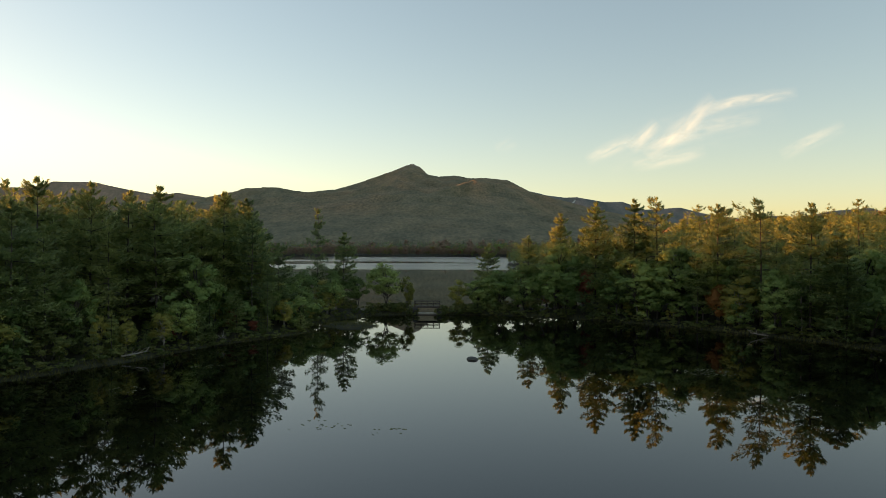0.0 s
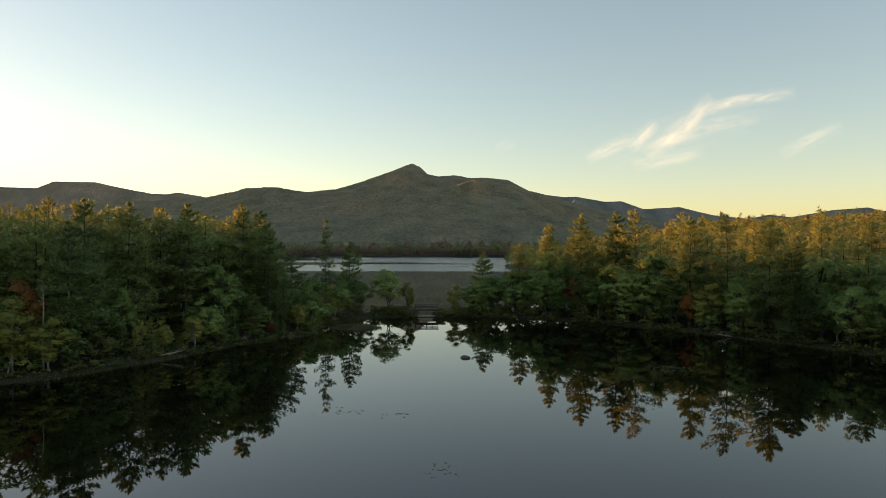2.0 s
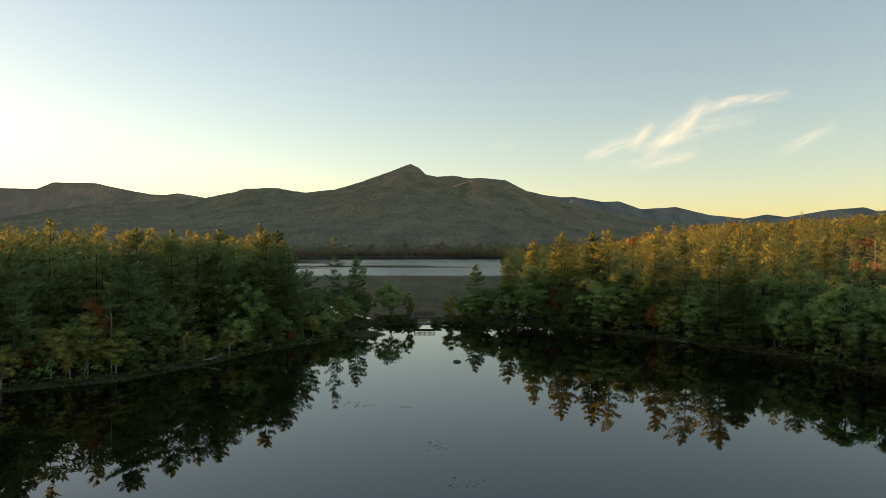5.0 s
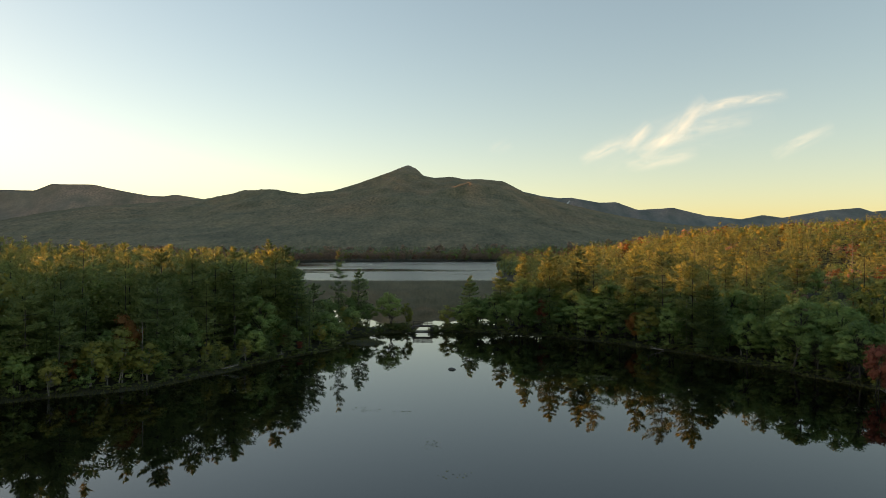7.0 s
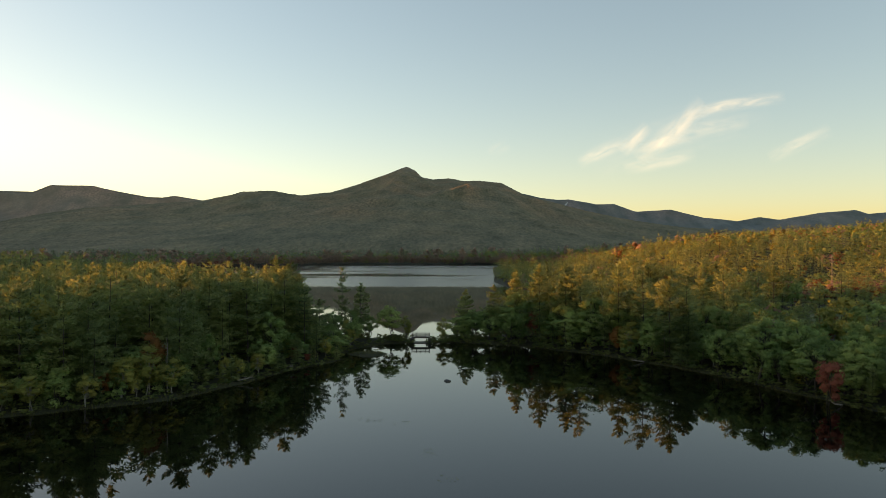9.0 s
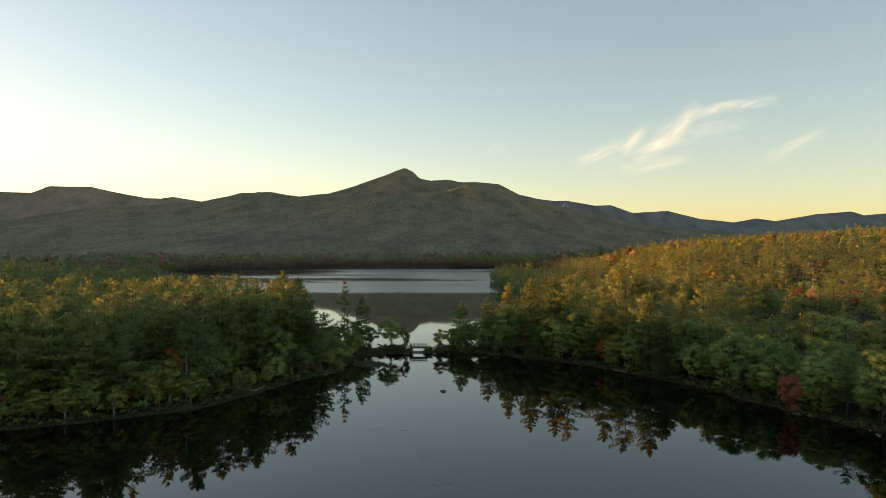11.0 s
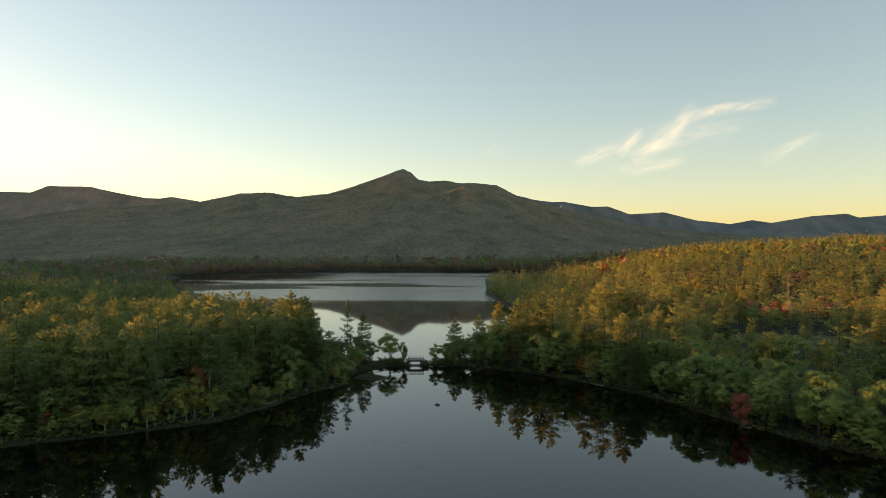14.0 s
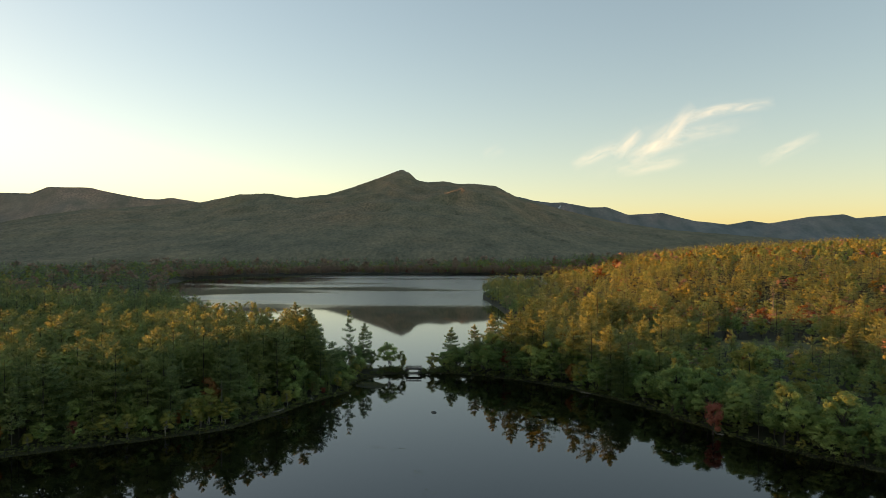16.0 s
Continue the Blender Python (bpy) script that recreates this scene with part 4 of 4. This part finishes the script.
# beyond the big lake
x, y = scatter(rg, -1100, 420, 330, 1500, 13.2)
d = water_distance(x, y)
ok = (d > 0.5) & in_sight(x, y, 40) & ((x < 20) | (y > 900)) & (np.hypot(x, y) < 1300) & (d < 330) & (np.hypot(x, y - 60) > 300)
x, y, d = x[ok], y[ok], d[ok]
kd = autumn_mix(rg, x, y, 0.62)
kd = np.where((kd == 3) | ((kd == 2) & (rg.random(len(x)) < 0.6)), 6, kd)
ok = (d > 26) | (y < 850)
x, y, d, kd = x[ok], y[ok], d[ok], kd[ok]
ht = np.where(kd == 0, rg.uniform(15, 22, len(x)), rg.uniform(10, 15, len(x)))
near = y < 560
kd = np.where(near & (rg.random(len(x)) < 0.75), 0, kd)
kd = np.where((kd == 0) & (rg.random(len(x)) < 0.75), np.where(rg.random(len(x)) < 0.85, 6, 7), kd)
forest("bay_wood", "dark pine wood round the bay of the lake", 45, x[near], y[near], ht[near], kd[near], 1)
forest("far_shore_wood", "dark distant wood with dull red maples along the far shore", 44, x[~near], y[~near], ht[~near], kd[~near], 0)


x, y = scatter(rg, -700, 260, 850, 1300, 6.0)
d = water_distance(x, y)
ok = (d > 0.5) & (d < 30) & in_sight(x, y, 40)
x, y, d = x[ok], y[ok], d[ok]
u = 0.8 * rg.random(len(x)) + 0.5 * (fractal(61, x * 0.03, y * 0.03, 2) - 0.5)
kd = np.where(u < 0.62, 7, np.where(u < 0.66, 5, np.where(u < 0.78, 2, 6)))
forest("shore_maple_wood", "dull russet maples and grey pines at the far water's edge", 46, x, y, rg.uniform(8, 13, len(x)) + 0.12 * d, kd, 1, 0.3)


for (kind, i), (root, used, _) in LIBRARY.items():
    if not used:
        for o in (*root.children, root):
            bpy.data.objects.remove(o)


def sedge_bank(name, label, seed, x, y, tall):
    """Tufts of narrow blades, joined."""
    rng = np.random.default_rng(seed)
    n = len(x)
    z = np.maximum(ground_height(x, y), 0.0) - 0.05
    k = 6
    a = rng.uniform(0, 6.283, (n, k))
    h = tall * rng.uniform(0.5, 1.2, (n, k))
    b = np.stack([x[:, None] + rng.normal(0, 0.22, (n, k)), y[:, None] + rng.normal(0, 0.22, (n, k)), np.repeat(z[:, None], k, 1)], 2)
    side = np.stack([-np.sin(a), np.cos(a), 0 * a], 2) * 0.07
    tip = b + np.stack([np.cos(a) * h * 0.45, np.sin(a) * h * 0.45, h], 2)
    v = np.stack([b - side, b + side, tip], 2).reshape(-1, 3)
    return tagged(new(name, mesh_np(name, v, np.arange(len(v)).reshape(-1, 3), SEDGE)), label, "grass", kind="stuff")


x, y = scatter(rg, -150, 160, 15, 165, 0.8)
d = np.minimum(shore_distance(POND, x, y) + 1.6 * (fractal(5, x * 0.12, y * 0.12, 3) - 0.5), 99)
isle = np.hypot((x + 18.6) * 0.82, (y - 130.5) * 1.05) < 4.6
ok = (((d > -0.5) & (d < 1.9)) | isle) & in_sight(x, y, 3) & (np.abs(x + 3.65) > 2.4)
sedge_bank("bank_sedge", "olive sedge and low herbs along the pond bank", 51, x[ok], y[ok], 0.5)

# ---------- footbridge, rock ----------
def box(bm, x0, x1, y0, y1, z0, z1, bevel=0.015):
    r = bmesh.ops.create_cube(bm, size=1.0, matrix=Matrix.Translation(((x0 + x1) / 2, (y0 + y1) / 2, (z0 + z1) / 2)) @ Matrix.Diagonal((x1 - x0, y1 - y0, z1 - z0, 1)))
    if bevel:
        bmesh.ops.bevel(bm, geom=list({e for v in r["verts"] for e in v.link_edges}), offset=bevel, segments=1, affect="EDGES")


def build_bridge():
    root = tagged(new("footbridge"), "weathered timber footbridge with railings over the narrow channel", "bridge")
    root.matrix_basis = pose(-3.65, 153.2, 0)

    def piece(name, *dims, bevel=0.015):
        bm = bmesh.new()
        box(bm, *dims, bevel=bevel)
        return part(name, bm, TIMBER, root)
    for y in (-0.95, 0.0, 0.95):
        piece("beam", -3.0, 3.0, y - 0.12, y + 0.12, 1.62, 1.95)
    for k in range(30):
        piece("plank", -3.0 + 0.2 * k, -3.0 + 0.2 * k + 0.185, -1.2, 1.2, 1.952, 2.0, bevel=0.006)
    for y in (-1.1, 1.1):
        for x in (-2.9, -1.45, 0.0, 1.45, 2.9):
            piece("post", x - 0.08, x + 0.08, y - 0.08, y + 0.08, 2.0, 3.08)
        piece("top_rail", -3.05, 3.05, y - 0.10, y + 0.10, 3.082, 3.19)
        piece("middle_rail", -3.0, 3.0, y - 0.13, y - 0.082, 2.46, 2.62)
    piece("sill", -2.3, 2.3, -1.55, -1.25, -0.3, 0.16)
    bm = bmesh.new()
    box(bm, -2.2, 2.2, 0.9, 1.3, -0.4, 0.34, bevel=0.03)
    part("weir", bm, CONCRETE, root, "pale concrete weir crest")


def build_abutment(x, turn):
    """A pier of stacked granite blocks."""
    root = tagged(new("stone_abutment"), "dark abutment of stacked granite blocks under the footbridge", "abutment", "abutments")
    root.matrix_basis = pose(x, 153.2, -0.4, 0, 0, turn)
    rng = random.Random(int(x * 10))
    for row in range(4):
        y = -1.5
        while y < 1.4:
            w = rng.uniform(0.6, 1.1)
            bm = bmesh.new()
            box(bm, rng.uniform(-0.04, 0.02), 1.1, y, min(y + w, 1.5) - 0.02, row * 0.5, row * 0.5 + 0.48, bevel=0.04)
            part("block", bm, DARK_STONE, root)
            y += w


def build_rock(x, y, size, seed):
    bm = bmesh.new()
    bmesh.ops.create_icosphere(bm, subdivisions=4, radius=1.0)
    for v in bm.verts:
        n = noise.fractal(v.co * 1.1 + Vector((seed, 0, 0)), 1.0, 2.0, 4)
        v.co *= 1 + 0.22 * n
        v.co = Vector((v.co.x * size, v.co.y * size * 0.75, v.co.z * size * 0.42))
    me = bpy.data.meshes.new("boulder")
    bm.to_mesh(me)
    bm.free()
    me.materials.append(STONE)
    for p in me.polygons:
        p.use_smooth = True
    ob = new("boulder", me)
    ob.matrix_basis = pose(x, y, 0.0, 0, 0, seed * 40)
    return tagged(ob, "rounded grey boulder rising out of the still water", "boulder")


build_bridge()
build_abutment(-1.35, 0)
build_abutment(-5.95, 180)
build_rock(4.2, 92.2, 0.95, 3)


# ---------- lily pads ----------
def build_lilies(patches):
    rng = np.random.default_rng(61)
    V, T, o = [], [], 0
    a = np.linspace(0.25, 6.03, 8)
    for x, y, rx, ry, n in patches:
        for _ in range(n):
            d, r = math.sqrt(rng.random()), rng.uniform(0.07, 0.15)
            t, q = rng.uniform(0, 6.28), rng.uniform(0, 6.28)
            c = np.array([x + rx * d * math.cos(t), y + ry * d * math.sin(t), rng.uniform(0.008, 0.02)])
            ring = c + np.stack([r * np.cos(a + q), r * np.sin(a + q), 0 * a], 1)
            V.append(np.concatenate([c[None], ring]))
            T.append(np.array([(0, k, k + 1) for k in range(1, 8)]) + o)
            o += 9
    ob = new("lily_pads", mesh_np("lily_pads", np.concatenate(V), np.concatenate(T), LILY))
    return tagged(ob, "scattered pale lily pads floating on the dark pond", "lily pads", kind="stuff")


build_lilies([(34, 83, 3.2, 2.6, 110), (35, 67, 2.0, 1.6, 30), (-11, 58, 3.5, 1.8, 22), (-4.6, 56, 2.5, 1.2, 14), (-35, 72, 2.0, 2.0, 30), (-31, 86, 2.5, 1.5, 26),
              (0.6, 39, 1.8, 2.2, 24), (3.5, 28, 2.5, 1.5, 14), (26, 97, 3.0, 1.5, 20), (70, 58, 3.0, 2.0, 26), (-10, 143, 4.0, 1.6, 40), (-12, 100, 3.0, 2.0, 10)])


# ---------- dead trees, meadow ----------
def build_snag(x, y, h, seed, lean=0.0, limbs=14, label="bare grey dead tree standing among the living ones"):
    rng = np.random.default_rng(seed)
    z = float(ground_height(np.array([x]), np.array([y]))[0]) - 0.2
    f = np.linspace(0, 1, 6)
    mast = np.stack([lean * h * f + rng.normal(0, 0.05, 6), rng.normal(0, 0.05, 6), h * f], 1)
    root = tagged(new("dead_tree"), label, "dead tree", "dead trees")
    root.matrix_basis = pose(x, y, z, 0, 0, rng.uniform(0, 360) if not lean else 0)
    wv, wt = tube(mast, 0.009 * h * (1 - f) ** 0.7 + 0.03, 7)
    trunk = new("trunk", mesh_np("trunk", wv, wt, DEAD_WOOD, smooth=True))
    trunk.parent = root
    for k in range(limbs):
        q = rng.uniform(0.35, 0.97)
        c = np.array([np.interp(q, f, mast[:, i]) for i in range(3)])
        a, ln = rng.uniform(0, 6.28), h * (0.05 + 0.16 * (1 - q) + 0.05 * rng.random())
        d = np.array([math.cos(a), math.sin(a), rng.uniform(-0.15, 0.6)])
        e = c + d * ln
        bv, bt = join([tube([c, (c + e) / 2 + [0, 0, -0.05 * ln], e], [0.05, 0.035, 0.012], 4),
                       tube([c + d * ln * 0.55, c + d * ln * 0.55 + ln * 0.4 * unit(d + rng.normal(0, 0.6, 3))], [0.025, 0.01], 3)])
        br = new("branch", mesh_np("branch", bv, bt, DEAD_WOOD))
        br.parent = root


build_snag(197, 259, 26.5, 1, limbs=22, label="tall bare pale snag rising above the autumn wood")
build_snag(48.5, 136.5, 14.5, 2)
build_snag(22.5, 151.5, 8.5, 3, lean=0.28, label="leaning pale dead birch at the water's edge")
build_snag(-56, 78.5, 12, 4, limbs=8)
build_snag(63.5, 115, 12.5, 6, limbs=16)


def build_log(x, y, length, turn, seed):
    """A fallen trunk with broken branches on the bank."""
    rng = np.random.default_rng(seed)
    z = max(float(ground_height(np.array([x]), np.array([y]))[0]), 0.0)
    root = tagged(new("fallen_tree"), "bleached fallen tree with broken branches on the bank", "fallen tree", "fallen trees")
    root.matrix_basis = pose(x, y, z + 0.12, 0, -9, turn)
    f = np.linspace(0, 1, 6)
    v, t = tube(np.stack([length * f, rng.normal(0, 0.06, 6), 0.02 * f], 1), 0.14 * (1 - 0.75 * f), 7)
    trunk = new("trunk", mesh_np("trunk", v, t, DEAD_WOOD, smooth=True))
    trunk.parent = root
    for k in range(7):
        c = np.array([length * rng.uniform(0.3, 0.95), 0, 0.05])
        e = c + unit(rng.normal(0, 1, 3) * [0.5, 1, 0.4] + [0.5, 0, 0.7]) * rng.uniform(0.5, 1.5)
        bv, bt = tube([c, (c + e) / 2, e], [0.045, 0.03, 0.01], 4)
        br = new("branch", mesh_np("branch", bv, bt, DEAD_WOOD))
        br.parent = root


build_log(-37.0, 107.5, 4.5, -60, 1)
build_log(-44.5, 90.0, 3.5, 20, 2)
build_log(58.5, 117.0, 4.0, 200, 3)
build_log(83.0, 68.5, 3.5, 215, 4)


def build_meadow():
    a, q = np.meshgrid(np.linspace(0, 2 * np.pi, 41)[:-1], np.linspace(0, 1, 9), indexing="ij")
    wob = 1 + 0.12 * np.sin(3 * a + 1) + 0.08 * np.sin(5 * a)
    x, y = 160 + 28 * q * wob * np.cos(a), 196 + 20 * q * wob * np.sin(a)
    z = ground_height(x.ravel(), y.ravel()) + 0.25
    tris = grid_tris(40, 9)
    wrap = [(39 * 9 + k, k, k + 1) for k in range(8)] + [(39 * 9 + k, k + 1, 39 * 9 + k + 1) for k in range(8)]
    ob = new("meadow", mesh_np("meadow", np.stack([x.ravel(), y.ravel(), z], 1), np.concatenate([tris, wrap]), MEADOW, smooth=True))
    return tagged(ob, "small mown meadow in a clearing of the wood", "meadow", kind="structure")


build_meadow()

# ---------- cirrus ----------
def cloud_mat():
    """Thin ice cloud: feathered at the rim, combed along the wind."""
    m, t, n, l, p = mat_new("thin_cirrus")
    uv = n.new("ShaderNodeUVMap")
    mp = n.new("ShaderNodeMapping")
    mp.inputs["Scale"].default_value = (1.3, 1.7, 1.0)
    l.new(uv.outputs[0], mp.inputs["Vector"])
    fine = n.new("ShaderNodeTexNoise")
    fine.inputs["Scale"].default_value, fine.inputs["Detail"].default_value, fine.inputs["Roughness"].default_value = 1.3, 4.0, 0.5
    fine.inputs["Distortion"].default_value = 0.5
    l.new(mp.outputs[0], fine.inputs["Vector"])
    at = n.new("ShaderNodeAttribute")
    at.attribute_name = "thickness"
    body = n.new("ShaderNodeMapRange")
    body.inputs["From Min"].default_value, body.inputs["From Max"].default_value = 0.27, 0.76
    l.new(fine.outputs["Fac"], body.inputs["Value"])
    a = math_node(n, l, "MULTIPLY", at.outputs["Fac"], body.outputs[0])
    # a faint warm glow stands in for the sunlight on the wisps
    em, tr, mix = n.new("ShaderNodeEmission"), n.new("ShaderNodeBsdfTransparent"), n.new("ShaderNodeMixShader")
    em.inputs["Color"].default_value, em.inputs["Strength"].default_value = (1.0, 0.86, 0.64, 1), 0.235
    l.new(a, mix.inputs[0])
    l.new(tr.outputs[0], mix.inputs[1])
    l.new(em.outputs[0], mix.inputs[2])
    l.new(mix.outputs[0], n["Material Output"].inputs["Surface"])
    return m


# wisps: two ends and a bend (degrees from the heading, degrees up), breadth in degrees, thickness
WISPS = [((17.2, 7.9), (19.9, 9.6), (22.6, 12.2), 0.72, 1.0), ((16.0, 8.4), (17.1, 9.4), (18.3, 10.5), 0.55, 0.95), ((21.2, 11.0), (24.5, 11.75), (28.6, 11.95), 0.48, 0.80),
         ((12.4, 7.6), (14.4, 8.5), (16.6, 9.3), 0.60, 0.62), ((20.0, 9.6), (22.8, 10.0), (26.0, 10.4), 0.60, 0.42), ((16.2, 7.1), (19.0, 7.4), (22.0, 8.0), 0.55, 0.66),
         ((27.4, 7.4), (29.4, 8.3), (31.7, 9.3), 0.55, 0.48), ((13.5, 7.4), (20.0, 9.6), (27.5, 11.2), 2.0, 0.14), ((4.6, 8.5), (5.4, 9.0), (6.4, 9.4), 0.6, 0.16),
         ((17.6, 8.6), (19.4, 9.0), (21.6, 9.4), 0.5, 0.5)]


def build_clouds():
    mat = cloud_mat()
    for k, (a, b, c, wide, thick) in enumerate(WISPS):
        wide, thick = wide * 1.3, thick * 0.78
        u, v = np.linspace(0, 1, 25), np.linspace(-1, 1, 11)
        gu, gv = np.meshgrid(u, v, indexing="ij")
        mid = [2 * b[i] - (a[i] + c[i]) / 2 for i in (0, 1)]
        cx, cy = [(1 - gu) ** 2 * a[i] + 2 * gu * (1 - gu) * mid[i] + gu ** 2 * c[i] for i in (0, 1)]
        dx, dy = c[0] - a[0], c[1] - a[1]
        ln = math.hypot(dx, dy)
        az, el = np.radians(cx - dy / ln * gv * wide), np.radians(cy + dx / ln * gv * wide)
        r = 4930.0 - 3 * k
        pts = np.stack([r * np.cos(el) * np.sin(az), r * np.cos(el) * np.cos(az), r * np.sin(el)], 2).reshape(-1, 3)
        me = mesh_np("cloud", pts, grid_tris(25, 11), mat, smooth=True)
        th = (thick * (1 - gv ** 2) ** 2 * np.sin(np.pi * np.clip(gu * 0.96 + 0.02, 0, 1)) ** 0.8).ravel().astype(np.float32)
        me.attributes.new("thickness", "FLOAT", "POINT").data.foreach_set("value", th)
        uvl = me.uv_layers.new(name="UVMap")
        idx = np.empty(len(me.loops), np.int32)
        me.loops.foreach_get("vertex_index", idx)
        uvs = np.stack([gu.ravel() * ln * 0.35 + 7.3 * k, gv.ravel() * wide * 0.9], 1)[idx]
        uvl.data.foreach_set("uv", uvs.ravel().astype(np.float32))
        tagged(new("cloud", me), "thin pale wisp of evening cirrus cloud", "cloud", "cirrus wisps", "structure")


build_clouds()
